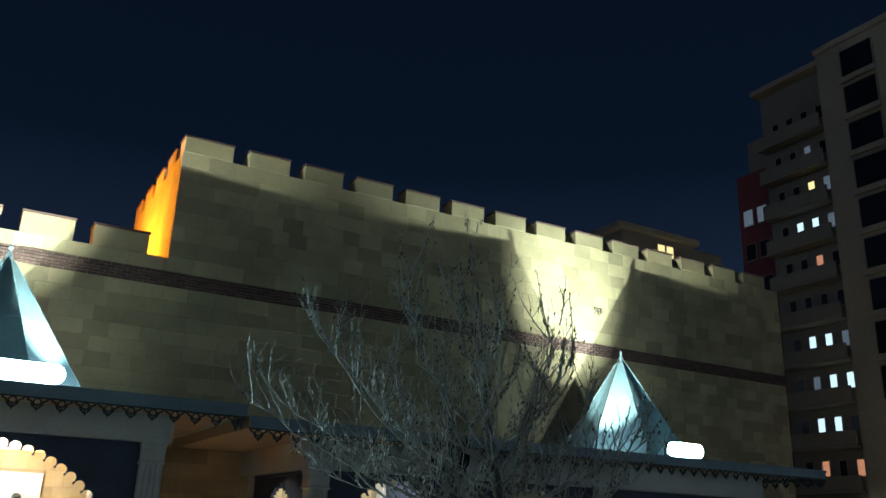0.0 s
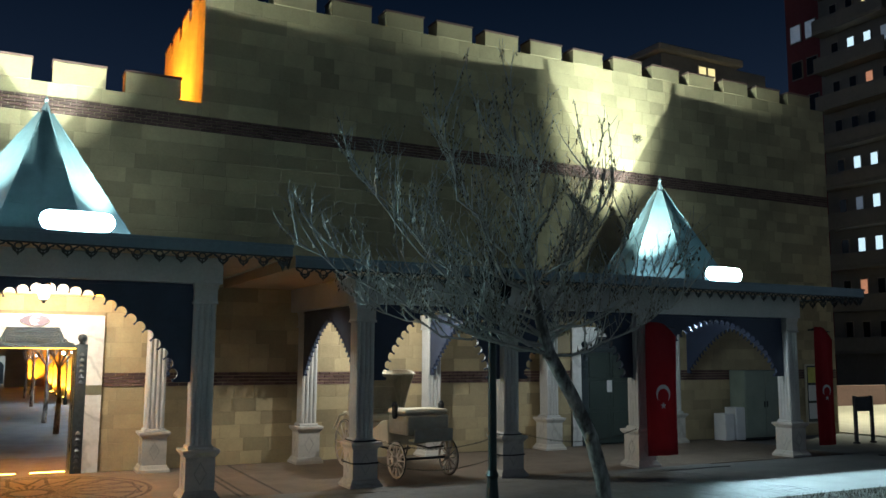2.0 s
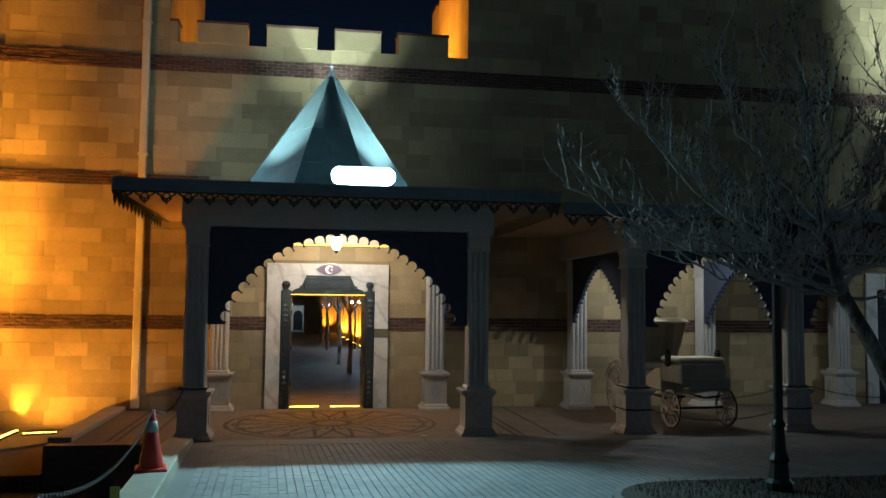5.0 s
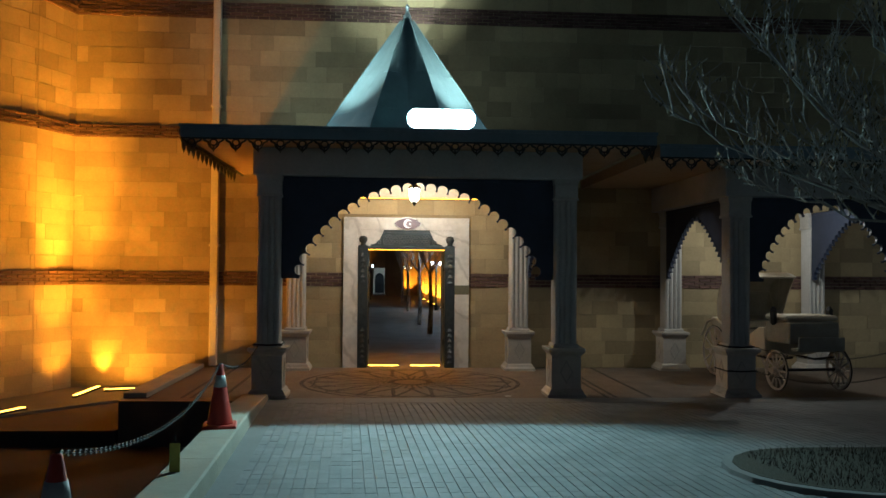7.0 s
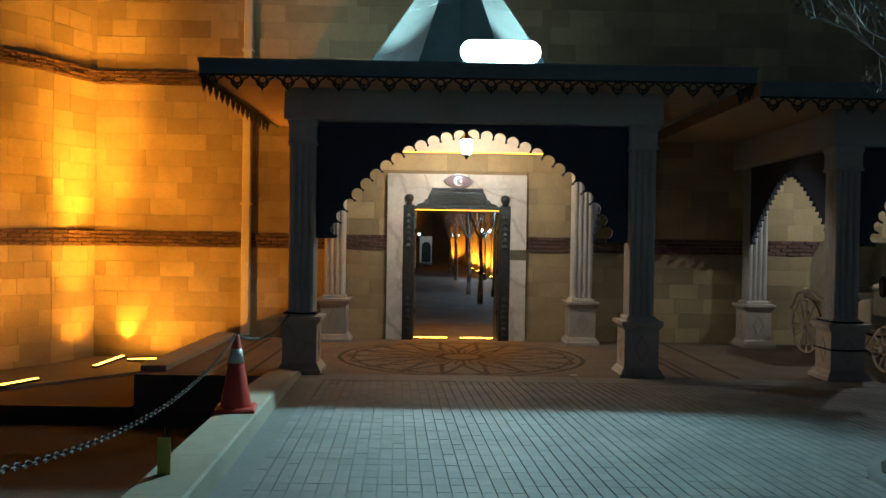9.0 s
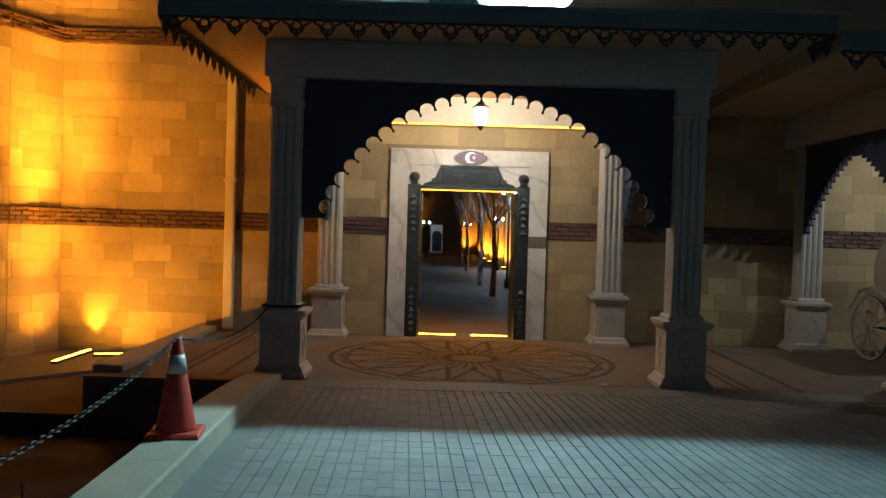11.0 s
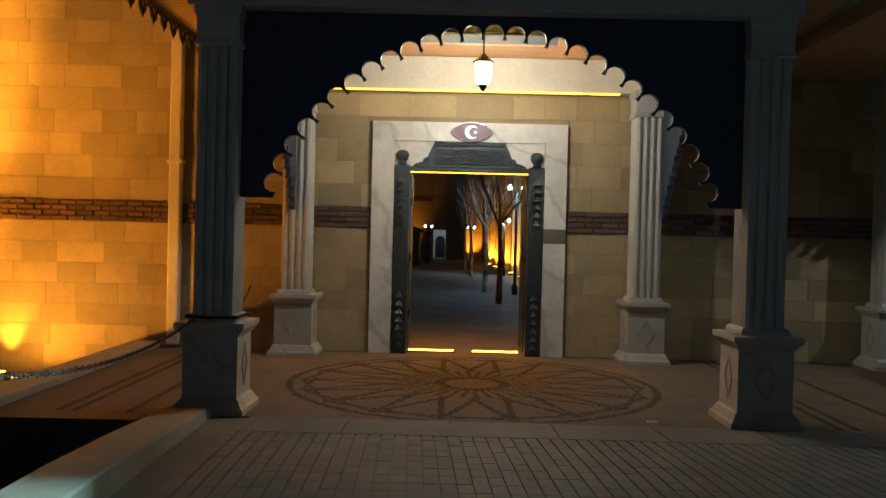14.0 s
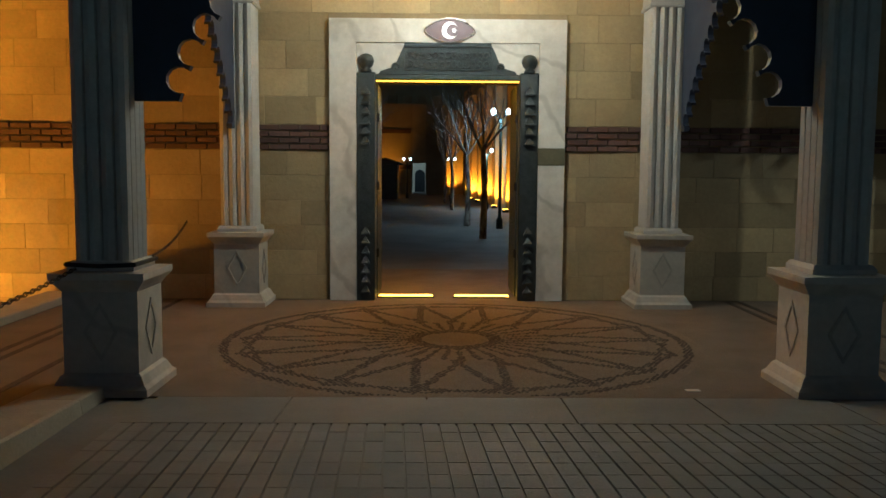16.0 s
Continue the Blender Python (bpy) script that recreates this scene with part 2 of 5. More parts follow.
CABINET = material("cabinet_green", (0.24, 0.28, 0.22), (0.19, 0.22, 0.18), 2.0, 30, 0.55)
CONCRETE = material("tower_concrete", (0.25, 0.225, 0.19), (0.17, 0.155, 0.135), 0.15, 3, 0.9)
CONCRETE_LIGHT = material("tower_frame", (0.34, 0.30, 0.245), (0.25, 0.22, 0.18), 0.2, 3, 0.9)
RED_TOWER = material("tower_red", (0.22, 0.055, 0.06), None, 0.2, 3, 0.9)
DARK_GLASS = material("dark_glass", (0.012, 0.014, 0.018), None, 1.0, 10, 0.12, bump=0)
LED = material("led_white", (0.9, 0.9, 0.9), emit=COOL, power=60)
BAR = material("led_amber", (0.9, 0.6, 0.1), emit=(1.0, 0.46, 0.03), power=11)
GLOW = material("lantern_glass", (0.9, 0.85, 0.7), emit=(1.0, 0.82, 0.52), power=30)
LED_LINE = material("led_line_amber", (0.9, 0.6, 0.1), emit=(1.0, 0.42, 0.02), power=5)
LIT = [material("lit_window_" + n, (0.6, 0.6, 0.6), emit=c, power=p) for n, c, p in (("white", (0.85, 1.0, 0.95), 0.30), ("yellow", (1.0, 0.72, 0.25), 0.4), ("orange", (1.0, 0.38, 0.16), 0.16), ("dim", (0.8, 0.9, 1.0), 0.03))]

# ---- mesh tools ----


def box(bm, x0, x1, y0, y1, z0, z1):
    v = [bm.verts.new(p) for p in ((x0, y0, z0), (x1, y0, z0), (x1, y1, z0), (x0, y1, z0), (x0, y0, z1), (x1, y0, z1), (x1, y1, z1), (x0, y1, z1))]
    for f in ((3, 2, 1, 0), (4, 5, 6, 7), (0, 1, 5, 4), (1, 2, 6, 5), (2, 3, 7, 6), (3, 0, 4, 7)):
        bm.faces.new([v[i] for i in f])
    return v


def boxes(*items):
    bm = bmesh.new()
    for b in items:
        box(bm, *b)
    return bm


def bevelled(bm, width, segments=1):
    bmesh.ops.bevel(bm, geom=bm.edges[:], offset=width, segments=segments, affect="EDGES", profile=0.5)
    return bm


def lathe(bm, profile, cx=0, cy=0, n=12, turn=0.0):
    """Rings of (radius, z), turned round the upright axis and capped."""
    rings = []
    for r, z in profile:
        rings.append([bm.verts.new((cx + r * math.cos(turn + 2 * math.pi * i / n), cy + r * math.sin(turn + 2 * math.pi * i / n), z)) for i in range(n)])
    for a, b in zip(rings, rings[1:]):
        for i in range(n):
            bm.faces.new((a[i], a[(i + 1) % n], b[(i + 1) % n], b[i]))
    bm.faces.new(rings[0][::-1])
    bm.faces.new(rings[-1])
    return bm


def square(bm, profile, cx=0, cy=0):
    """A moulded square block of (half width, z)."""
    return lathe(bm, [(r * math.sqrt(2), z) for r, z in profile], cx, cy, 4, math.pi / 4)


def tube(bm, points, radii, n=6):
    """A bent, tapering rod."""
    pts = [Vector(p) for p in points]
    rings = []
    for i, p in enumerate(pts):
        d = (pts[min(i + 1, len(pts) - 1)] - pts[max(i - 1, 0)]).normalized()
        side = d.cross(Vector((0.31, 0.17, 0.94)))
        if side.length < 1e-3:
            side = d.cross(Vector((1, 0, 0)))
        side.normalize()
        up = d.cross(side)
        r = radii[i] if isinstance(radii, (list, tuple)) else radii
        rings.append([bm.verts.new(p + r * (math.cos(2 * math.pi * k / n) * side + math.sin(2 * math.pi * k / n) * up)) for k in range(n)])
    for a, b in zip(rings, rings[1:]):
        for k in range(n):
            bm.faces.new((a[k], a[(k + 1) % n], b[(k + 1) % n], b[k]))
    bm.faces.new(rings[0][::-1])
    bm.faces.new(rings[-1])
    return bm


def plate(bm, outline, m, thick):
    """A flat outline of (u, v), made thick, placed by the matrix m (u, v, depth)."""
    a = [bm.verts.new(m @ Vector((u, v, 0))) for u, v in outline]
    b = [bm.verts.new(m @ Vector((u, v, thick))) for u, v in outline]
    n = len(a)
    bm.faces.new(a[::-1])
    bm.faces.new(b)
    for i in range(n):
        bm.faces.new((a[i], a[(i + 1) % n], b[(i + 1) % n], b[i]))
    return bm


def mesh_of(name, bm, mat):
    bmesh.ops.recalc_face_normals(bm, faces=bm.faces[:])
    me = bpy.data.meshes.new(name)
    bm.to_mesh(me)
    bm.free()
    me.materials.append(mat)
    return me


def part(name, bm, mat, parent=None, label="", smooth=False):
    me = bm if isinstance(bm, bpy.types.Mesh) else mesh_of(name, bm, mat)
    if smooth:
        for p in me.polygons:
            p.use_smooth = True
    ob = new(name, me)
    if parent is not None:
        ob.parent = parent
    if label:
        ob["label"] = label
    return ob


def thing(name, label, category, at=(0, 0, 0), group="", kind="", turn=0.0):
    ob = tagged(new(name), label, category, group, kind)
    ob.matrix_world = pose(*at, 0, 0, turn)
    return ob


def structure(name, bm, mat, label, category):
    return tagged(part(name, bm, mat), label, category, kind="structure")


XZ = Matrix(((1, 0, 0, 0), (0, 0, 1, 0), (0, 1, 0, 0), (0, 0, 0, 1)))  # u to x, v to z, depth to y
YZ = Matrix(((0, 0, 1, 0), (1, 0, 0, 0), (0, 1, 0, 0), (0, 0, 0, 1)))  # u to y, v to z, depth to x

# ---- ground ----


def level(y):
    """Height of the square, which falls gently towards the gate."""
    ys, zs = (-60, -8, 0, 8, 13, 14.2, 14.86), (0.72, 0.70, 0.60, 0.22, 0.09, 0.03, 0.0)
    return float(np.interp(y, ys, zs))


def kerb_x(y):
    return -1.66 + (14.9 - y) * 0.058


def ground_sheet():
    bm = bmesh.new()
    ys = [-900, -200, -60, -30, -8, -4, 0, 2, 4, 6, 8, 9, 10, 11, 12, 13, 14.2, 14.6, 14.61, 15.5, 17, 19.2, 19.9, 30, 60, 120, 300, 900]
    rows = []
    for y in ys:
        k = kerb_x(max(min(y, 14.6), 0))
        row = []
        for x in (-900, -200, -60, -20, -9, -7, k - 0.42, k - 0.40, 0, 3, 6, 12, 20, 40, 100, 300, 900):
            z = level(y) - 0.06 if y < 14.6 else -0.06
            if x < k - 0.41:
                z = -0.85 if -1 < y < 19.8 and x > -20 else z
            row.append(bm.verts.new((x, y, z)))
        rows.append(row)
    for a, b in zip(rows, rows[1:]):
        for i in range(len(a) - 1):
            bm.faces.new((a[i], a[i + 1], b[i + 1], b[i]))
    return bm


structure("ground", ground_sheet(), PAVING, "dark paved ground of the square and the sunken bed", "ground")
bm = bmesh.new()
box(bm, -9.0, -2.05, 0.0, 14.55, -0.9, -0.72)
box(bm, -9.0, -4.03, 14.62, 19.2, -0.95, -0.47)
bed = structure("planting_bed", bm, SOIL, "dark bare soil in the sunken bed", "soil")
bm = boxes((-3.98, 19.6, 14.87, 19.24, -0.8, 0.0), (-3.98, -1.9, 14.6, 14.868, -0.8, 0.0))
porch = structure("porch_floor", bm, FLOOR, "brown pebble-set floor under the canopy", "floor")
# raised edge of the porch floor, towards the lit corner
part("edging", bevelled(boxes((-4.0, -3.62, 14.9, 19.2, 0.0, 0.09)), 0.012), KERB, porch, "pale stone edging")
bm = bmesh.new()
plate(bm, [(-9.0, 14.9), (-6.35, 15.75), (-4.01, 18.5), (-4.01, 19.24), (-6.42, 19.24), (-6.80, 18.24), (-8.6, 15.22), (-9.4, 15.0)][:6] + [(-8.55, 15.25)], Matrix.Translation((0, 0, -0.9)), 0.48)
structure("apron", bm, PAVING, "narrow pale apron at the foot of the wall", "pavement")
for x, y, turn, length in ((-5.79, 18.42, 89, 1.3), (-5.21, 18.69, 15, 0.62), (-6.32, 16.0, 68, 0.8)):
    bar = thing("ground_light", "amber light bar on the apron below the wall", "light", (x, y, -0.42), "wall light bars", turn=turn)
    part("housing", bevelled(boxes((-length / 2 - 0.02, length / 2 + 0.02, -0.05, 0.05, 0, 0.04)), 0.008), IRON, bar)
    part("lens", boxes((-length / 2, length / 2, -0.035, 0.035, 0.04, 0.05)), BAR, bar, "glowing amber lens")


def strip_bm(x0, x1, ya, yb, lift, steps=12, xa=None):
    """A paved strip that follows the fall of the square."""
    bm = bmesh.new()
    prev = None
    for i in range(steps + 1):
        y = ya + (yb - ya) * i / steps
        left = kerb_x(y) + x0 if xa is None else xa
        row = [bm.verts.new((left, y, level(y) + lift)), bm.verts.new((x1, y, level(y) + lift))]
        if prev:
            bm.faces.new((prev[0], prev[1], row[1], row[0]))
        prev = row
    return bm


road = structure("pavement", strip_bm(0.0, 40.0, -12, 14.86, -0.012, 30), PAVING, "grey block pavement sloping to the gate", "pavement")


# kerb along the sunken bed
def kerb_stone(y0, y1):
    bm = bmesh.new()
    prof = ((-0.40, -0.8), (-0.40, 0.14), (-0.385, 0.155), (-0.02, 0.155), (0.0, 0.14), (0.03, -0.1))
    ends = []
    for y in (y0 + 0.0015, y1 - 0.0015):
        fall = 1.0 - 0.55 * max(0.0, (y - 12.0) / 2.9)
        ends.append([bm.verts.new((kerb_x(y) + u, y, level(y) + (v * fall if v > 0 else v))) for u, v in prof])
    for i in range(len(prof)):
        j = (i + 1) % len(prof)
        bm.faces.new((ends[0][i], ends[0][j], ends[1][j], ends[1][i]))
    bm.faces.new(ends[0][::-1])
    bm.faces.new(ends[1])
    return bm


kerb = structure("kerb", kerb_stone(-6.0, -1.0), KERB, "pale stone kerb along the sunken bed", "kerb")
yk = -1.0
while yk < 14.5:
    part("kerb_stone", kerb_stone(yk, min(yk + 1.1, 14.9)), KERB, kerb)
    yk += 1.1


# grass island with a rounded end
def island_outline(inset, n=10):
    pts = []
    cx, cy, r = 4.75, 8.75, 1.15 - inset
    for i in range(n + 1):
        a = math.pi / 2 + math.pi * i / n
        pts.append((cx + r * math.cos(a), cy + r * math.sin(a)))
    return pts + [(30.0, cy - r), (30.0, cy + r)]


def island_sheet(inset, lift, thick):
    bm = bmesh.new()
    o = island_outline(inset)
    top = [bm.verts.new((x, y, level(y) + lift)) for x, y in o]
    low = [bm.verts.new((x, y, level(y) + lift - thick)) for x, y in o]
    bm.faces.new(top)
    for i in range(len(o)):
        bm.faces.new((low[i], low[(i + 1) % len(o)], top[(i + 1) % len(o)], top[i]))
    return bm


structure("island_kerb", island_sheet(0.0, 0.05, 0.2), PAVING, "low stone edging of the grass island", "kerb")
structure("island_grass", island_sheet(0.1, 0.056, 0.1), GRASS, "dry winter grass on the island", "grass")


def grass_blades(count):
    verts, faces = [], []
    for i in range(count):
        x, y = random.uniform(4.0, 14.0), random.uniform(7.75, 9.72)
        if x < 4.75 and math.hypot(x - 4.75, y - 8.75) > 1.0:
            continue
        z, a, h = level(y) + 0.052, random.uniform(0, 6.28), random.uniform(0.03, 0.075)
        dx, dy, k = math.cos(a) * 0.006, math.sin(a) * 0.006, len(verts)
        verts += [(x - dx, y - dy, z), (x + dx, y + dy, z), (x + random.uniform(-0.03, 0.03), y + random.uniform(-0.03, 0.03), z + h)]
        faces.append((k, k + 1, k + 2))
    me = bpy.data.meshes.new("grass")
    me.from_pydata(verts, [], faces)
    me.materials.append(GRASS)
    return tagged(new("grass", me), "dry thin grass blades on the island", "grass", kind="stuff")


grass_blades(9000)

# ---- castle wall ----
GATES = ((0.70, "open"), (15.57, "shut"))
TOP_LOW, TOP_HIGH = 8.24, 10.96
holes = [(c - 1.06, c + 1.06, 2.62) for c, _ in GATES]


def wall_core():
    bm = bmesh.new()
    x = -6.42
    back = WALL + 0.9
    for a, b, h in holes:
        box(bm, x, a, WALL, back, -0.8, 3.0)
        box(bm, a, b, WALL, back, h, 3.0)
        x = b
    box(bm, x, 25.05, WALL, back, -0.8, 3.0)
    box(bm, -6.42, -2.95, WALL, back, 3.0, 13.0)
    box(bm, -2.95, 3.9, WALL, back, 3.0, TOP_LOW)
    box(bm, 3.9, 25.05, WALL, back, 3.0, TOP_HIGH)
    return bm


castle = structure("wall_front", wall_core(), JOINT, "tall castle wall of pale yellow ashlar with dark brick bands", "wall")
bm = boxes((3.92, 4.6, WALL + 0.9, 25.4, 6.0, TOP_HIGH), (24.2, 25.05, WALL + 0.9, 27.0, -0.8, TOP_HIGH), (-2.96, 3.92, 24.5, 25.2, 6.0, 8.0), (-2.96, 3.9, WALL + 0.9, 24.5, 7.4, 7.6), (4.6, 24.2, WALL + 0.9, 25.4, 9.9, 10.0))
structure("wall_tower_sides", bm, STONE_FAR, "stone side walls and terraces behind the parapet", "wall")
bm = boxes((-3.7, -2.96, WALL + 0.9, 25.4, 6.0, 13.0))
structure("wall_tower_left", bm, STONE_FAR, "stone side of the corner tower", "wall")

# merlons

def merlon(x0, x1, z0, z1, y0=WALL - 0.03, y1=WALL + 0.5):
    m = part("merlon", bevelled(boxes((x0, x1, y0, y1, z0, z1 - 0.05)), 0.012), STONE, castle)
    part("coping", bevelled(boxes((x0 - 0.02, x1 + 0.02, y0 - 0.02, y1 + 0.02, z1 - 0.05, z1)), 0.008), BRICK, m, "thin dark red coping")


for x0, x1 in ((-2.95, -2.78), (-2.35, -1.24), (-0.81, 0.34), (0.75, 1.82), (2.22, 3.42)):
    merlon(x0, x1, TOP_LOW, 8.76)
edge = 3.92
for g in range(14):
    nxt = 5.12 + 1.483 * g
    merlon(edge, min(nxt, 25.05), TOP_HIGH, 11.41)
    edge = nxt + 0.40
for i in range(4):
    merlon(3.92, 4.4, TOP_HIGH, 11.41, WALL + 0.95 + 1.4 * i, WALL + 1.9 + 1.4 * i)

# oblique tower faces at the left
OBLIQUE = ((-6.42, 19.26), (-6.80, 18.22), (-8.6, 15.2), (-11.5, 13.0))


def prism(p, q, z0, z1, inset=0.8):
    bm = bmesh.new()
    d = (Vector(q) - Vector(p)).normalized()
    n = Vector((-d.y, d.x))
    if n.y < 0:
        n = -n
    n = Vector((-abs(n.x), abs(n.y)))
    c = [Vector(p), Vector(q), Vector(q) + n * inset, Vector(p) + n * inset]
    lo, hi = [bm.verts.new((*v, z0)) for v in c], [bm.verts.new((*v, z1)) for v in c]
    bm.faces.new(lo[::-1])
    bm.faces.new(hi)
    for i in range(4):
        bm.faces.new((lo[i], lo[(i + 1) % 4], hi[(i + 1) % 4], hi[i]))
    return bm


tower = None
for p, q in zip(OBLIQUE, OBLIQUE[1:]):
    o = structure("wall_corner_tower", prism(p, q, -0.8, 13.0), JOINT, "many-sided corner tower of pale ashlar, lit amber", "wall")
    tower = tower or o

# rainwater pipe
pipe = thing("downpipe", "square stone-coloured rainwater pipe on the wall", "pipe", (-3.43, WALL - 0.09, 0))
part("pipe", bevelled(boxes((-0.085, 0.085, -0.07, 0.06, 0.05, 12.0)), 0.02), PLASTER, pipe)
for z in (2.6, 5.6, 8.6):
    part("bracket", boxes((-0.105, 0.105, -0.085, 0.085, z, z + 0.05)), PLASTER, pipe)

# ---- gates ----


def gate_frame(cx, name):
    f = thing(name, "white veined marble surround of the gate", "gate surround", (cx, WALL - 0.031, 0), "gate surrounds")
    w, h, iw, ih = 1.37, 3.27, 1.06, 3.0
    for s, nm in ((-1, "jamb"), (1, "jamb")):
        bm = bmesh.new()
        o = [(s * w, 0.002), (s * w, h), (s * iw, ih), (s * iw, 0.002)]
        plate(bm, o if s > 0 else o[::-1], XZ, -0.05)
        part(nm, bm, MARBLE, f)
    bm = bmesh.new()
    plate(bm, [(-w + 0.003, h), (w - 0.003, h), (iw, ih), (-iw, ih)], XZ, -0.052)
    part("lintel", bm, MARBLE, f)
    bm = bmesh.new()
    plate(bm, [(-iw + 0.003, ih - 0.004), (iw - 0.003, ih - 0.004), (iw - 0.003, 2.62), (-iw + 0.003, 2.62)], XZ, -0.03)
    part("spandrel", bm, MARBLE, f)
    bm = boxes((iw - 0.01, w + 0.004, -0.058, -0.02, 1.60, 1.80))
    part("plaque", bm, PLAQUE, f, "dull olive stone block in the jamb")
    return f


def eye_badge(cx):
    """An almond-shaped badge with a ring in it."""
    b = thing("emblem", "silver almond-shaped emblem with a crescent over the gate", "emblem", (cx + 0.02, WALL - 0.095, 3.135), "gate emblems")
    a = [(0.29 * math.cos(t), 0.135 * math.sin(t) * (0.55 + 0.45 * abs(math.sin(t)))) for t in [2 * math.pi * i / 32 for i in range(32)]]
    bm = bmesh.new()
    plate(bm, a, XZ, 0.01)
    part("field", bm, EMBLEM, b)
    bm = bmesh.new()
    tube(bm, [(x, -0.004, z) for x, z in a + a[:1]], 0.012, 5)
    part("rim", bm, SILVER, b)
    bm = bmesh.new()
    c = [(0.095 * math.cos(t), 0.095 * math.sin(t)) for t in [0.6 + (2 * math.pi - 1.2) * i / 18 for i in range(19)]]
    c += [(0.03 + 0.072 * math.cos(t), 0.072 * math.sin(t)) for t in [0.75 + (2 * math.pi - 1.5) * (18 - i) / 18 for i in range(19)]]
    plate(bm, c, XZ, -0.012)
    part("crescent", bm, SILVER, b)
    bm = bmesh.new()
    s = [((0.032 if i % 2 == 0 else 0.013) * math.cos(i * math.pi / 5) + 0.05, (0.032 if i % 2 == 0 else 0.013) * math.sin(i * math.pi / 5)) for i in range(10)]
    plate(bm, s, XZ, -0.012)
    part("star", bm, SILVER, b)


def iron_gate(cx, state):
    g = thing("gate", "dark carved iron gate frame, open" if state == "open" else "dark green double gate, shut", "gate", (cx, WALL - 0.04, 0), "gates")
    for s in (-1, 1):
        j = part("post", bevelled(boxes((s * 0.945 - 0.11, s * 0.945 + 0.11, -0.06, 0.12, 0, 2.66)), 0.012), CARVED, g)
        for z in [0.14 + 0.115 * i for i in range(7)] + [1.88 + 0.115 * i for i in range(6)]:
            bm = bmesh.new()
            square(bm, [(0.052, z - 0.048), (0.05, z - 0.03), (0.006, z + 0.045)], s * 0.95, -0.062)
            part("boss", bm, CARVED, j)
        bm = bmesh.new()
        lathe(bm, [(0.06, 2.66), (0.065, 2.685), (0.045, 2.70), (0.075, 2.73), (0.092, 2.775), (0.092, 2.81), (0.07, 2.85), (0.03, 2.868), (0.012, 2.872)], s * 0.945, -0.03, 12)
        part("finial", bm, CARVED, j, smooth=True)
    bm = boxes((-0.84, 0.84, -0.05, 0.1, 2.575, 2.64))
    part("head_rail", bevelled(bm, 0.01), CARVED, g)
    bm = bmesh.new()
    o = [(-0.80, 2.64), (0.80, 2.64), (0.78, 2.675), (0.66, 2.71), (0.59, 2.78), (0.55, 2.88), (0.50, 2.98), (0.505, 3.0), (-0.505, 3.0), (-0.50, 2.98), (-0.55, 2.88), (-0.59, 2.78), (-0.66, 2.71), (-0.78, 2.675)]
    plate(bm, o, XZ, -0.035)
    head = part("crest", bm, CARVED, g, "carved panel with scrolling relief")
    bm = bmesh.new()
    for i in range(26):  # scrolling relief
        u, v = -0.44 + 0.88 * (i % 13) / 12, 2.75 + 0.1 * (i // 13)
        r = 0.046
        tube(bm, [(u + r * (1 - k / 14) * math.cos(k * 0.75 + i), -0.046, v + r * (1 - k / 14) * math.sin(k * 0.75 + i)) for k in range(10)], 0.011, 4)
    for side in (-1, 1):
        tube(bm, [(side * (0.60 + 0.05 * math.cos(k * 0.7) * (1 - k / 16)), -0.046, 2.72 + 0.05 * math.sin(k * 0.7) * (1 - k / 16)) for k in range(12)], 0.012, 4)
    tube(bm, [(-0.5, -0.045, 2.69), (0.5, -0.045, 2.69), (0.5, -0.045, 2.95), (-0.5, -0.045, 2.95), (-0.5, -0.045, 2.69)], 0.011, 4)
    part("relief", bm, RELIEF, head, "worn pale scrollwork")
    if state == "open":
        bm = boxes((-0.83, 0.83, 0.02, 0.05, 2.560, 2.573))
        part("led_line", bm, LED_LINE, g, "thin amber light line under the lintel")
        for s in (-1, 1):  # leaves folded back into the passage
            leaf = part("leaf", bevelled(boxes((s * 0.84 - 0.02, s * 0.84 + 0.02, 0.14, 0.93, 0.03, 2.55)), 0.006), CARVED, g, "gate leaf folded back")
            for z in (0.5, 1.3, 2.1):
                part("hinge", boxes((s * 0.84 - 0.035, s * 0.84 + 0.035, 0.12, 0.2, z, z + 0.1)), IRON, leaf)
    else:
        for s in (-1, 1):
            leaf = part("leaf", bevelled(boxes((min(0.004 * s, s * 0.83), max(0.004 * s, s * 0.83), 0.06, 0.11, 0.02, 2.57)), 0.006), GREEN_DOOR, g, "dark green panelled leaf")
            for z0, z1 in ((0.15, 0.9), (1.0, 1.75), (1.85, 2.45)):
                part("panel", bevelled(boxes((min(s * 0.1, s * 0.74), max(s * 0.1, s * 0.74), 0.045, 0.062, z0, z1)), 0.015), GREEN_DOOR, leaf)
        part("sign", bevelled(boxes((-0.12, 0.06, 0.03, 0.042, 1.45, 1.78)), 0.004), WHITE, g, "small white notice on the leaf")


for c, state in GATES:
    gate_frame(c, "gate_surround")
    eye_badge(c)
    iron_gate(c, state)
for x0, x1 in ((-0.11, 0.54), (0.81, 1.46)):
    bar = thing("ground_light", "amber light bar set in the gate threshold", "light", (x0, 19.45, 0.0), "threshold lights")
    part("housing", boxes((-0.02, x1 - x0 + 0.02, -0.02, 0.12, -0.05, 0.012)), IRON, bar)
    part("lens", boxes((0, x1 - x0, 0, 0.1, 0.012, 0.02)), BAR, bar, "glowing amber lens")

# ---- canopies ----


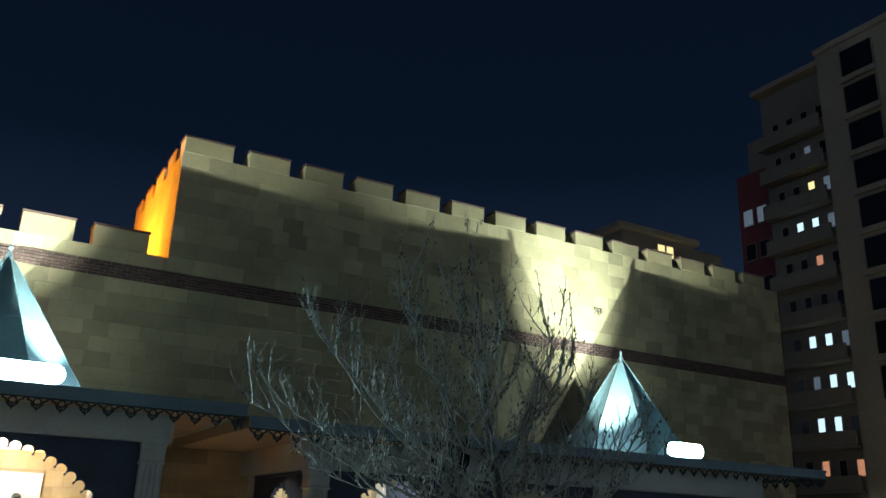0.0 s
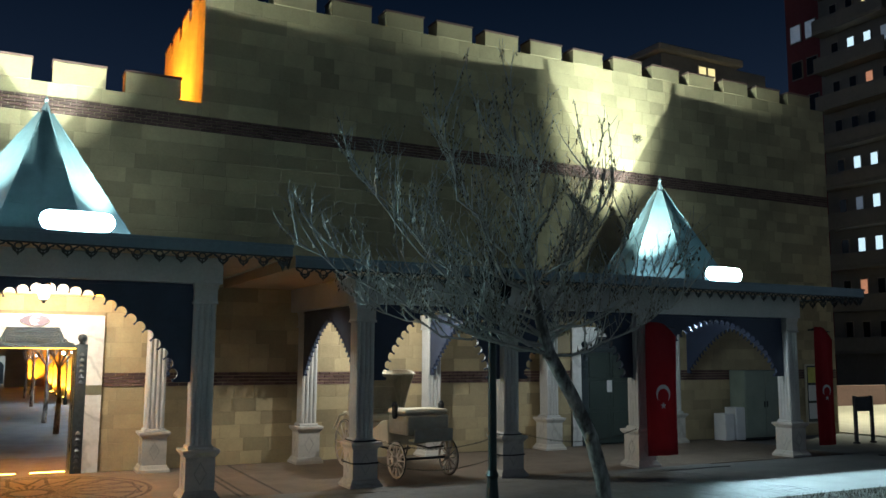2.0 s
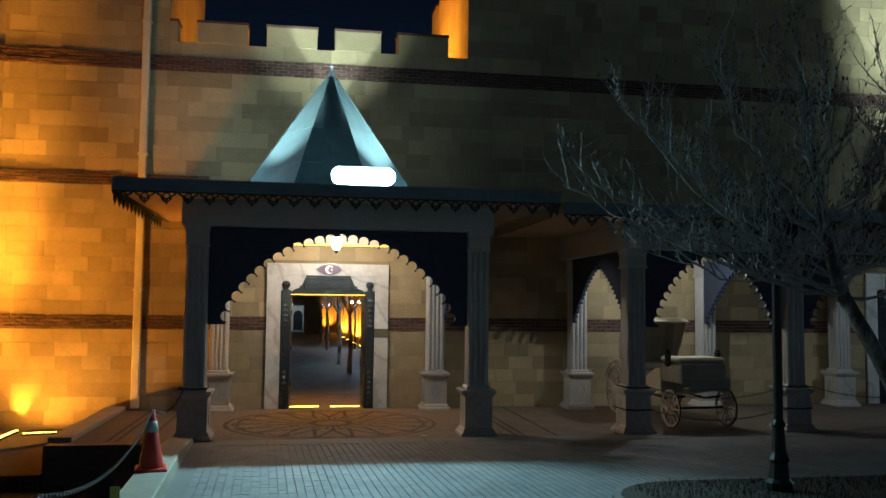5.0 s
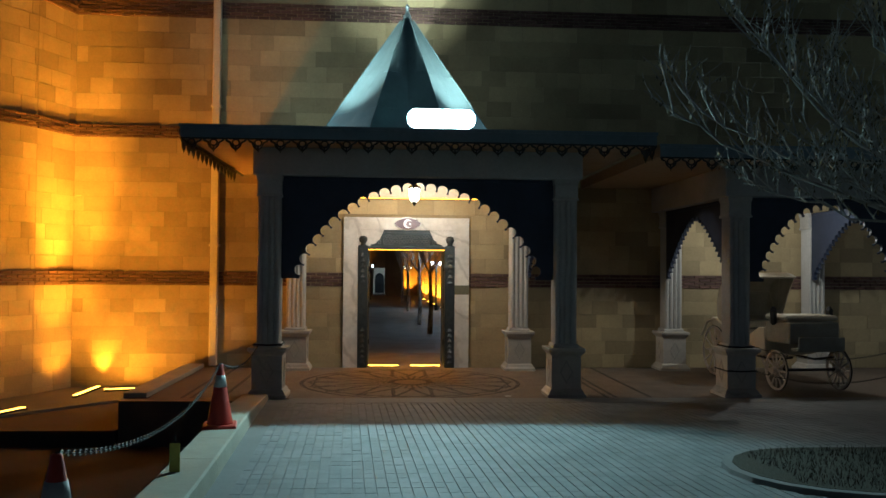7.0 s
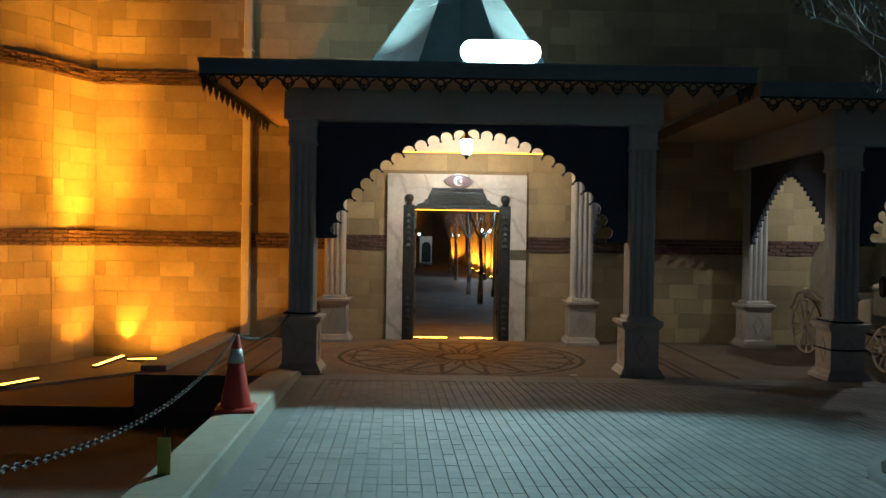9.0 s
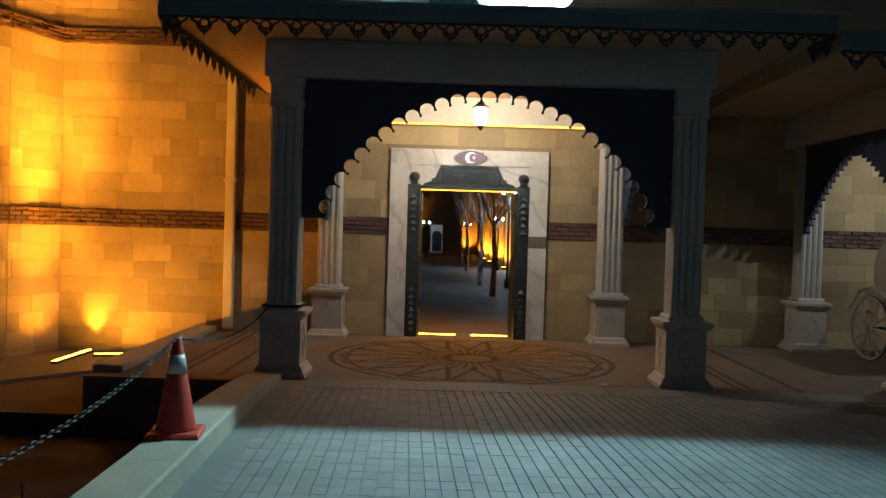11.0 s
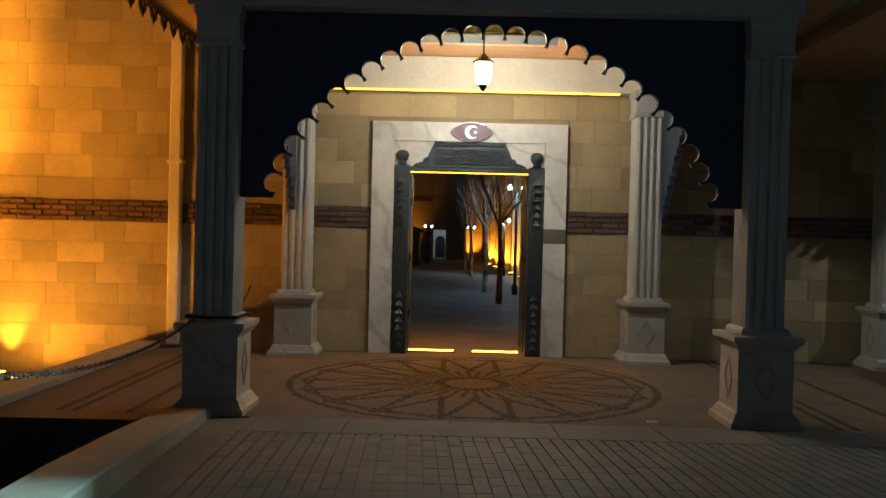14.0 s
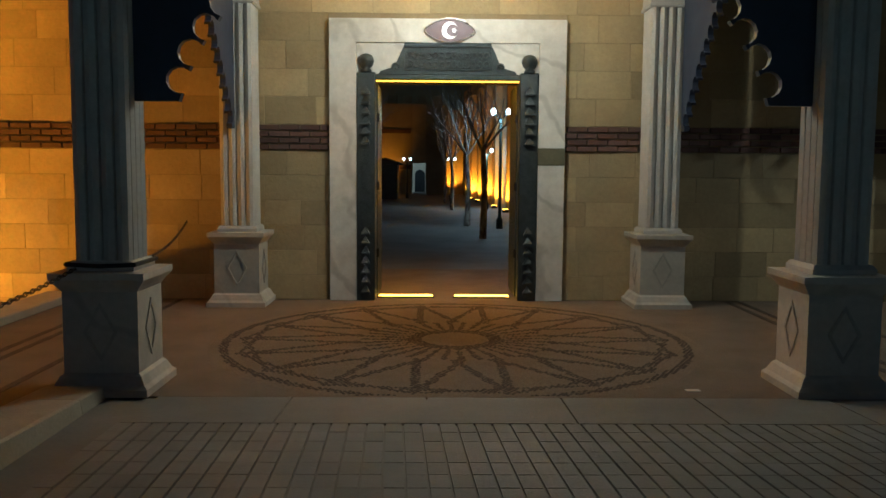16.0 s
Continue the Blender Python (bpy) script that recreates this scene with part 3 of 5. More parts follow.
def arch_screen(length, spring, apex, top, kind, lobes):
    """A panel with a lobed arch cut into it, in (u, v)."""
    half = length / 2 - (0.3 if kind == "round" else 0.12)
    pts = []
    for i in range(lobes + 1):
        s = i / lobes
        if kind == "round":
            a = math.pi * (1 - s)
            u, v = half * math.cos(a), spring + (apex - spring) * max(math.sin(a), 0.0) ** 1.5
        else:
            q = 2 * s - 1
            u, v = half * q, spring + (apex - spring) * (1 - abs(q) ** 1.45)
        pts.append(Vector((u + length / 2, v)))
    # even steps along the curve
    dist = [0.0]
    for a, b in zip(pts, pts[1:]):
        dist.append(dist[-1] + (b - a).length)
    fine = [np.interp(np.linspace(0, dist[-1], lobes + 1), dist, [p[k] for p in pts]) for k in (0, 1)]
    pts = [Vector((float(a), float(b))) for a, b in zip(*fine)]
    outline = [(0, spring - 0.04), (0, top), (length, top), (length, spring - 0.04), (pts[-1].x, spring - 0.04)]
    for a, b in reversed(list(zip(pts, pts[1:]))):
        d = b - a
        n = Vector((-d.y, d.x)).normalized()
        c, r = (a + b) / 2 + n * 0.16 * d.length, 0.46 * d.length
        base = math.atan2(d.y, d.x)
        for k in range(9):
            t = base - 0.5 + (math.pi + 1.0) * k / 8
            p = (c.x + r * math.cos(t), c.y + r * math.sin(t))
            outline.append((min(max(p[0], 0.004), length - 0.004), min(p[1], top - 0.02)))
    return outline + [(pts[0].x, spring - 0.04)]


def column(name, x, y, ring=3.28, top=3.65, label="clustered pale stone column on a square pedestal with lozenge panels", group="portico columns"):
    c = thing(name, label, "column", (x, y, 0), group)
    bm = bmesh.new()
    square(bm, [(0.325, 0.0), (0.325, 0.05), (0.30, 0.075), (0.272, 0.13), (0.25, 0.15), (0.25, 0.70), (0.27, 0.73), (0.30, 0.765), (0.315, 0.785), (0.315, 0.83), (0.25, 0.835)])
    ped = part("pedestal", bm, PEDESTAL, c)
    for rot in range(4):
        bm = bmesh.new()
        o = [(0, 0.23), (0.115, 0.43), (0, 0.63), (-0.115, 0.43)]
        m = Matrix.Rotation(rot * math.pi / 2, 4, "Z") @ Matrix.Translation((0, -0.252, 0)) @ XZ
        for (a, b), (d, e) in zip(o, o[1:] + o[:1]):
            plate(bm, [(a, b), (d, e), (d * 0.78, 0.43 + (e - 0.43) * 0.82), (a * 0.78, 0.43 + (b - 0.43) * 0.82)], m, -0.008)
        part("lozenge", bm, MARBLE_RELIEF, ped)
    bm = bmesh.new()
    box(bm, -0.155, 0.155, -0.155, 0.155, 0.9, top - 0.3)
    for i in range(12):  # bundled shafts
        a = [(-0.13, -0.13), (0.13, -0.13), (0.13, 0.13), (-0.13, 0.13)]
        side, k = divmod(i, 3)
        p, q = Vector(a[side]), Vector(a[(side + 1) % 4])
        v = p + (q - p) * (k / 3 + 0.0)
        lathe(bm, [(0.052, 0.9), (0.052, top - 0.3)], v.x * 1.08, v.y * 1.08, 8)
    part("shaft", bm, COLUMN, c)
    bm = bmesh.new()
    square(bm, [(0.22, 0.836), (0.22, 0.87), (0.20, 0.90)])
    part("shaft_base", bm, COLUMN, c)
    bm = bmesh.new()
    square(bm, [(0.205, ring - 0.02), (0.215, ring), (0.205, ring + 0.02), (0.195, ring + 0.05), (0.195, top - 0.1), (0.21, top - 0.06), (0.215, top)])
    part("capital", bm, COLUMN, c)
    return c


FRONT, BACK = 15.15, 18.95
CANOPIES = (
    ("entrance", (-1.69, 3.32), -2.88, 4.50, 4.33, 3.70),
    ("long", (6.36, 9.62, 13.15, 18.0), 4.56, 19.2, 4.155, 3.45),
)


def pendant():
    """One drop of the cast lace."""
    bm = bmesh.new()
    tube(bm, [(0.055 * math.sin(t), 0, -0.075 + 0.05 * math.cos(t)) for t in [2 * math.pi * i / 10 for i in range(11)]], 0.014, 4)
    for s in (-1, 1):
        tube(bm, [(s * 0.165, 0, -0.005), (s * 0.13, 0, -0.05), (s * 0.085, 0, -0.07), (s * 0.06, 0, -0.13), (0, 0, -0.19)], [0.016, 0.018, 0.016, 0.02, 0.012], 4)
    box(bm, -0.165, 0.165, -0.008, 0.008, -0.025, 0.005)
    tube(bm, [(0, 0, -0.11), (0, 0, -0.22)], [0.02, 0.006], 4)
    return mesh_of("lace_pendant", bm, LACE)


def ring(x0, x1, y0, y1, a0, a1, b0, b1, z0, z1):
    """A slab with an oblong opening."""
    bm = bmesh.new()
    xs, ys = (x0, a0, a1, x1), (y0, b0, b1, y1)
    v = {(i, j, k): bm.verts.new((xs[i], ys[j], (z0, z1)[k])) for i in range(4) for j in range(4) for k in range(2)}
    for i in range(3):
        for j in range(3):
            if (i, j) != (1, 1):
                for k in range(2):
                    bm.faces.new([v[i + a, j + b, k] for a, b in ((0, 0), (1, 0), (1, 1), (0, 1))])
    for e in range(3):
        for w in (0, 3):
            bm.faces.new([v[e, w, 0], v[e + 1, w, 0], v[e + 1, w, 1], v[e, w, 1]])
            bm.faces.new([v[w, e, 0], v[w, e + 1, 0], v[w, e + 1, 1], v[w, e, 1]])
    for w in (1, 2):
        bm.faces.new([v[1, w, 0], v[2, w, 0], v[2, w, 1], v[1, w, 1]])
        bm.faces.new([v[w, 1, 0], v[w, 2, 0], v[w, 2, 1], v[w, 1, 1]])
    return bm


PENDANT = pendant()
for kind, xs, x0, x1, top, beam in CANOPIES:
    lo = top - 0.2
    roof = thing("canopy", "flat canopy roof with grey metal fascia and cast lace edging", "canopy", (0, 0, 0), "canopies")
    tc = 0.62 if kind == "entrance" else 15.62  # the roof lies open under its tent
    part("roof_deck", ring(x0 + 0.03, x1 - 0.03, 13.78, WALL - 0.005, tc - 1.16, tc + 1.16, 15.8, 18.33, lo + 0.06, top - 0.03), METAL, roof)
    part("soffit", ring(x0 + 0.035, x1 - 0.035, 13.785, WALL - 0.006, tc - 1.15, tc + 1.15, 15.81, 18.32, lo + 0.03, lo + 0.055), SOFFIT, roof, "boarded wooden soffit")
    bm = boxes((x0, x1, 13.75, 13.78, lo, top))
    box(bm, x0 - 0.015, x1 + 0.015, 13.73, 13.75, top - 0.05, top)
    f = part("fascia", bm, METAL, roof)
    for xe in (x0, x1 - 0.03):
        if 4.0 < xe < 4.52:
            continue
        part("fascia", boxes((xe, xe + 0.03, 13.783, WALL - 0.007, lo, top)), SOFFIT if xe == 4.56 else METAL, roof)
    n = round((x1 - x0) / 0.33)
    for i in range(n):
        o = part("lace_pendant", PENDANT, LACE, f)
        o.location = (x0 + (x1 - x0) * (i + 0.5) / n, 13.765, lo)
    for xe in (x0 + 0.015, x1 - 0.015):
        for i in range(2 if 4.0 < xe < 5.0 else 14):
            if 4.53 < xe < 5.0:
                continue
            o = part("lace_pendant", PENDANT, LACE, f)
            o.matrix_basis = pose(xe, 13.95 + 0.33 * i, lo, 0, 0, 90)
    # beams
    bm = boxes((xs[0] - 0.27, xs[-1] + 0.27, FRONT - 0.24, FRONT + 0.2, beam, lo + 0.028))
    part("front_beam", bevelled(bm, 0.012), BEAM, roof, "broad grey painted beam")
    for x in xs if kind == "entrance" else (xs[0], xs[-1]):
        part("side_beam", bevelled(boxes((x - 0.2, x + 0.2, FRONT + 0.203, WALL - 0.008, beam + 0.002, lo + 0.027)), 0.01), BEAM, roof)
    if kind == "entrance":
        part("wall_beam", bevelled(boxes((xs[0] + 0.203, xs[-1] - 0.203, WALL - 0.24, WALL - 0.01, 3.69, lo + 0.026)), 0.01), PLASTER, roof, "cream plaster beam over the gate")
        part("led_line", boxes((-1.25, 2.75, WALL - 0.25, WALL - 0.2, 3.676, 3.688)), LED_LINE, roof, "amber light line along the beam")
    # columns and screens
    for i, x in enumerate(xs):
        column("column", x, FRONT, beam - 0.34, beam)
        if kind == "entrance" or i in (0, 1, 2, 3):
            xi = ((-1.65, 3.12) if kind == "entrance" else (6.5, 9.72, 13.25, 17.55))[i]
            column("wall_column", xi, BACK - 0.02, beam - 0.34, beam, "clustered pale column standing against the wall", "wall columns")
    for a, b in zip(xs, xs[1:]):
        w = b - a - 0.38
        bm = bmesh.new()
        plate(bm, arch_screen(w, 2.02, beam - 0.19, beam - 0.003, "round", 27 if w > 4 else 21), Matrix.Translation((a + 0.19, FRONT - 0.03, 0)) @ XZ, 0.06)
        s = thing("arch_screen", "dark screen with a lobed arch cut out between columns", "screen", (0, 0, 0), "arch screens")
        part("panel", bm, SCREEN, s)
        part("top_rail", bevelled(boxes((a + 0.2, b - 0.2, FRONT - 0.045, FRONT + 0.045, beam - 0.06, beam - 0.002)), 0.006), SCREEN, s)
    for x in (xs[0], xs[-1]) if kind == "entrance" else (xs[0], xs[1], xs[-1]):
        bm = bmesh.new()
        plate(bm, arch_screen(BACK - FRONT - 0.42, 2.02, beam - 0.28, beam - 0.003, "pointed", 27), Matrix.Translation((x - 0.03, FRONT + 0.2, 0)) @ YZ, 0.06)
        s = thing("arch_screen", "dark screen with a lobed pointed arch at the canopy side", "screen", (0, 0, 0), "arch screens")
        part("panel", bm, SCREEN, s)
        part("top_rail", bevelled(boxes((x - 0.045, x + 0.045, FRONT + 0.21, BACK - 0.23, beam - 0.06, beam - 0.002)), 0.006), SCREEN, s)


def tent(x, y, z, r, h):
    t = thing("tent_roof", "eight-sided pointed roof lantern of blue-green sheet metal", "roof", (x, y, z), "tent roofs")
    turn = math.pi / 8
    c = [Vector((r * math.cos(turn + i * math.pi / 4), r * math.sin(turn + i * math.pi / 4), 0.12)) for i in range(8)]
    for i in range(8):
        a, b = c[i], c[(i + 1) % 8]
        bm = bmesh.new()
        top = Vector((0, 0, h))
        rows = []
        for k in range(7):
            f = k / 6.5
            sag = 0.05 * math.sin(math.pi * f)
            p, q = a.lerp(top, f), b.lerp(top, f)
            mid = (p + q) / 2 * (1 - sag) + Vector((0, 0, (p.z + q.z) / 2 * sag))
            rows.append([bm.verts.new(p), bm.verts.new(mid), bm.verts.new(q)])
        for u, v in zip(rows, rows[1:]):
            for k in range(2):
                bm.faces.new((u[k], u[k + 1], v[k + 1], v[k]))
        g = part("gore", bm, TENT, t, smooth=False)
        bm = bmesh.new()
        tube(bm, [a, a.lerp(top, 0.93)], 0.014, 5)
        part("seam", bm, TENT, g)
        for f in (0.22, 0.5):  # lapped cross seams, a little slack
            p, q = a.lerp(top, f), b.lerp(top, f)
            sag = 0.05 * math.sin(math.pi * f)
            mid = (p + q) / 2 * (1 - sag) + Vector((0, 0, (p.z + q.z) / 2 * sag))
            bm = bmesh.new()
            tube(bm, [p, mid + Vector((0, 0, -0.02)), q], 0.010, 4)
            part("cross_seam", bm, TENT, g)
        bm = bmesh.new()
        out = (a + b).normalized() * 0.02
        face = [a + out, b + out, Vector((b.x, b.y, -0.06)) + out, Vector((a.x, a.y, -0.06)) + out]
        bm.faces.new([bm.verts.new(v) for v in face])
        bmesh.ops.solidify(bm, geom=bm.faces[:], thickness=0.012)
        part("skirt", bm, TENT, t, "short upright skirt of sheet")
    bm = bmesh.new()
    tube(bm, [(r * math.cos(turn + i * math.pi / 4), r * math.sin(turn + i * math.pi / 4), 0.062) for i in range(9)], 0.07, 6)
    part("kerb", bm, METAL, t)
    bm = bmesh.new()
    lathe(bm, [(1.48, 0.50), (1.45, 0.53)], n=8, turn=turn)
    part("lining", bm, PLASTER, t, "cream ceiling inside the roof lantern")
    bm = bmesh.new()
    lathe(bm, [(0.10, h * 0.93), (0.075, h * 0.965), (0.03, h), (0.03, h + 0.04), (0.045, h + 0.07), (0.01, h + 0.14)], n=8)
    part("finial", bm, METAL, t)


tent(0.62, 17.05, 4.30, 1.86, 2.86)
tent(15.62, 17.05, 4.13, 1.86, 2.96)
for c, z in ((0.70, 4.30), (15.57, 4.125)):
    for s in (-1, 1):
        u = thing("tent_light", "small black spotlight on the canopy roof", "lamp", (c + 1.95 * s, 15.24, z), "roof spotlights")
        part("foot", boxes((-0.08, 0.08, -0.08, 0.08, 0, 0.03)), IRON, u)
        part("head", bevelled(boxes((-0.06, 0.06, -0.1, 0.1, 0.03, 0.17)), 0.01), IRON, u)


def floodlight(x, z):
    f = thing("floodlight", "bright white floodlight on the canopy edge", "lamp", (x, 13.95, z), "floodlights")
    part("housing", bevelled(boxes((-0.47, 0.47, -0.13, 0.03, 0.04, 0.32)), 0.03), IRON, f)
    # lens outline is swollen and round-ended so its shape includes the glare
    o = []
    for cx, t0 in ((0.385, -0.5), (-0.385, 0.5)):
        o += [(cx + 0.15 * math.cos(math.pi * (t0 + k / 8)), 0.18 + 0.15 * math.sin(math.pi * (t0 + k / 8))) for k in range(9)]
    bm = bmesh.new()
    plate(bm, o, Matrix.Translation((0, -0.145, 0)) @ XZ, 0.014)
    part("lens", bm, LED, f, "glowing white panel, enlarged by its glare")
    for s in (-0.485, 0.485):
        part("bracket", boxes((s - 0.015, s + 0.015, -0.06, 0.02, -0.02, 0.2)), IRON, f)


floodlight(1.10, 4.31)
floodlight(14.55, 4.135)

# lanterns under the canopies


GLOW_DIM = material("lantern_glass_dim", (0.9, 0.88, 0.8), emit=(1.0, 0.92, 0.75), power=4)


def lantern(x, y, top, z, glass=GLOW):
    l = thing("hanging_lantern", "small glowing glass lantern hanging from the soffit", "lamp", (x, y, z), "hanging lanterns")
    bm = bmesh.new()
    lathe(bm, [(0.05, -0.14), (0.085, -0.1), (0.105, 0.1), (0.09, 0.12)], n=6)
    part("glass", bm, glass, l).visible_shadow = False
    bm = bmesh.new()
    lathe(bm, [(0.13, 0.12), (0.12, 0.14), (0.05, 0.2), (0.02, 0.23)], n=6)
    part("cap", bm, IRON, l)
    bm = bmesh.new()
    lathe(bm, [(0.015, -0.22), (0.03, -0.19), (0.055, -0.15), (0.06, -0.141)], n=6)
    part("base", bm, IRON, l)
    bm = bmesh.new()
    tube(bm, [(0, 0, 0.22), (0, 0, top - z)], 0.01, 5)
    part("rod", bm, IRON, l)


lantern(0.80, 17.4, 4.80, 3.62)
lantern(8.0, 17.2, 3.99, 3.2, GLOW_DIM)

# ---- courtyard behind the gate ----
structure("courtyard_floor", boxes((-9.0, 9.0, WALL + 0.02, 79.0, -0.2, -0.02)), PAVING, "dark paved courtyard behind the gate", "floor")
structure("passage_floor", boxes((-0.36, 1.76, WALL - 0.0, 22.5, -0.1, -0.004)), FLOOR, "brown pebble-set threshold", "floor")


def court_x(y):
    """Face of the right courtyard wall, which closes in towards the far end."""
    return 3.78 - 0.041 * max(0.0, y - 42.0)


bm = bmesh.new()
plate(bm, [(court_x(24), 24.0), (5.6, 24.0), (5.6, 68.0), (court_x(68), 68.0), (court_x(42), 42.0)], Matrix.Translation((0, 0, -0.2)), 7.2)
court_r = structure("wall_court_right", bm, STONE_FAR, "courtyard wall with stone pilasters, lit amber", "wall")
structure("wall_court_return", boxes((1.55, 5.6, 70.0, 71.0, -0.2, 6.0)), STONE_FAR, "stone return wall at the far end of the courtyard", "wall")
for i in range(10):
    y = 27.0 + 3.9 * i
    part("pilaster", bevelled(boxes((court_x(y) - 0.30, court_x(y) + 0.02, y, y + 0.6, -0.1, 6.0)), 0.02), STONE, court_r)
structure("wall_court_left", boxes((-5.6, -4.8, 21.5, 69.0, -0.2, 7.0)), STONE_FAR, "dark courtyard side wall", "wall")
bm = boxes((-4.8, -0.85, 69.0, 69.8, -0.2, 6.3), (0.10, 1.54, 69.0, 69.8, -0.2, 6.3), (-0.85, 0.10, 69.0, 69.8, 2.2, 6.3))
for i in range(6):
    box(bm, -4.7 + 1.05 * i, -4.05 + 1.05 * i, 69.1, 69.7, 6.3, 6.9)
end = structure("wall_court_end", bm, STONE_FAR, "end wall of the courtyard with an arched opening", "wall")
back = structure("far_gate_wall", boxes((-2.8, 1.5, 76.0, 76.4, -0.2, 5.0)), PLASTER, "white lit wall beyond the far arch", "wall")
bm = bmesh.new()
plate(bm, [(-0.3, 0.0)] + [(0.1 - 0.4 * math.cos(t), 1.3 + 0.45 * math.sin(t)) for t in [math.pi * i / 10 for i in range(11)]] + [(0.5, 0.0)], Matrix.Translation((-0.5, 75.97, 0.0)) @ XZ, 0.02)
tagged(part("far_door", bm, IRON), "dark arched door in the far white wall", "door")
# bands on the courtyard walls
for m, args in ((court_r, (3.74, 3.79, 24.0, 42.0)), (end, (-4.8, -0.96, 68.97, 69.01))):
    for z in (1.76, 4.25):
        part("brick_band", boxes((*args, z, z + 0.3)), BRICK_FAR, m)
structure("wall_rear", boxes((-40.0, 40.0, 80.0, 81.0, -0.2, 18.0), (-9.0, -5.7, 69.0, 80.0, -0.2, 9.0), (5.7, 9.0, 66.0, 80.0, -0.2, 9.0)), STONE_FAR, "tall unlit castle wall behind the courtyard", "wall")
kiosk = thing("kiosk", "small dark kiosk with a pitched roof", "kiosk", (-2.05, 57.0, 0))
part("body", bevelled(boxes((-0.85, 0.65, 0, 2.2, 0, 2.0)), 0.03), IRON, kiosk)
bm = bmesh.new()
plate(bm, [(-1.1, 1.95), (0.95, 1.95), (0.75, 2.1), (0.0, 2.35), (-0.9, 2.1)], Matrix.Translation((0, -0.3, 0)) @ XZ, 2.8)
part("roof", bm, IRON, kiosk)
for i in range(9):
    y = 26.65 + 3.9 * i
    u = thing("uplight", "small amber uplight at the foot of the courtyard wall", "light", (court_x(y) - 0.35, y, -0.02), "courtyard uplights")
    part("body", bevelled(boxes((-0.12, 0.12, -0.12, 0.12, 0, 0.12)), 0.015), IRON, u)
    part("lens", boxes((-0.1, 0.1, -0.1, 0.1, 0.12, 0.135)), BAR, u)


LED_SOFT = material("globe_white", (0.9, 0.9, 0.9), emit=(0.92, 1.0, 0.98), power=6)


def court_lamp(x, y, h):
    l = thing("court_lamp", "courtyard lamp post with a glowing white head", "street lamp", (x, y, -0.02), "courtyard lamps")
    bm = bmesh.new()
    lathe(bm, [(0.09, 0), (0.09, 0.25), (0.045, 0.35), (0.035, h - 0.2)], n=8)
    part("pole", bm, POST, l)
    for s in (-1, 1):
        bm = bmesh.new()
        tube(bm, [(0, 0, h - 0.25), (s * 0.12, 0, h - 0.12), (s * 0.2, 0, h - 0.1)], 0.02, 5)
        part("arm", bm, POST, l)
        bm = bmesh.new()
        lathe(bm, [(0.03, h - 0.1), (0.065, h - 0.06), (0.07, h + 0.02), (0.03, h + 0.07)], s * 0.2, 0, 8)
        part("globe", bm, LED_SOFT, l, "glowing white globe")


for x, y, h in ((2.4, 32.5, 3.22), (2.85, 45.0, 2.5), (1.6, 56.0, 2.3), (-0.95, 60.0, 2.35)):
    court_lamp(x, y, h)


# ---- trees ----
class Tree:
    """Limbs grown by forking."""

    def __init__(self, seed):
        self.rnd = random.Random(seed)
        self.limbs, self.twigs = bmesh.new(), bmesh.new()

    def grow(self, start, way, length, radius, depth, lift=0.25):
        r = self.rnd
        pts, radii, p, d = [Vector(start)], [radius], Vector(start), Vector(way).normalized()
        n = 5 if depth > 1 else 4
        for i in range(n):
            d = (d + Vector((r.uniform(-1, 1), r.uniform(-1, 1), r.uniform(-0.6, 0.8))) * 0.20 + Vector((0, 0, lift * 0.2))).normalized()
            p = p + d * length / n
            pts.append(p.copy())
            radii.append(radius * (1 - 0.62 * (i + 1) / n))
        tube(self.limbs if depth > 1 else self.twigs, pts, radii, 6 if depth > 2 else (5 if depth > 1 else 3))
        if depth == 0:
            return
        kids = 6 if depth > 2 else 5
        for k in range(kids):
            f = 0.3 + 0.7 * (k + r.random() * 0.8) / kids
            i = min(int(f * n), n - 1)
            q = pts[i].lerp(pts[i + 1], f * n - i if f * n - i <= 1 else 1)
            axis = Vector((r.uniform(-1, 1), r.uniform(-1, 1), r.uniform(-0.35, 1.0)))
            w = (d * 0.75 + axis * 0.95).normalized()
            self.grow(q, w, length * r.uniform(0.4, 0.68), max(radius * (1 - 0.6 * f) * 0.55, 0.004), depth - 1, lift + 0.12)


def leaf_mesh(leaves):
    verts, faces = [], []
    for q, a, b, c in leaves:
        k, s = len(verts), 0.015 + 0.016 * b
        u = Vector((math.cos(a * 6.28), math.sin(a * 6.28), 0)) * s * 0.45
        w = Vector((c - 0.5, b - 0.5, -0.9)).normalized() * s * 2.2
        verts += [tuple(q), tuple(q + u + w * 0.5), tuple(q + w), tuple(q - u + w * 0.5)]
        faces.append((k, k + 1, k + 2, k + 3))
    me = bpy.data.meshes.new("leaves")
    me.from_pydata(verts, [], faces)
    me.materials.append(LEAF)
    return me


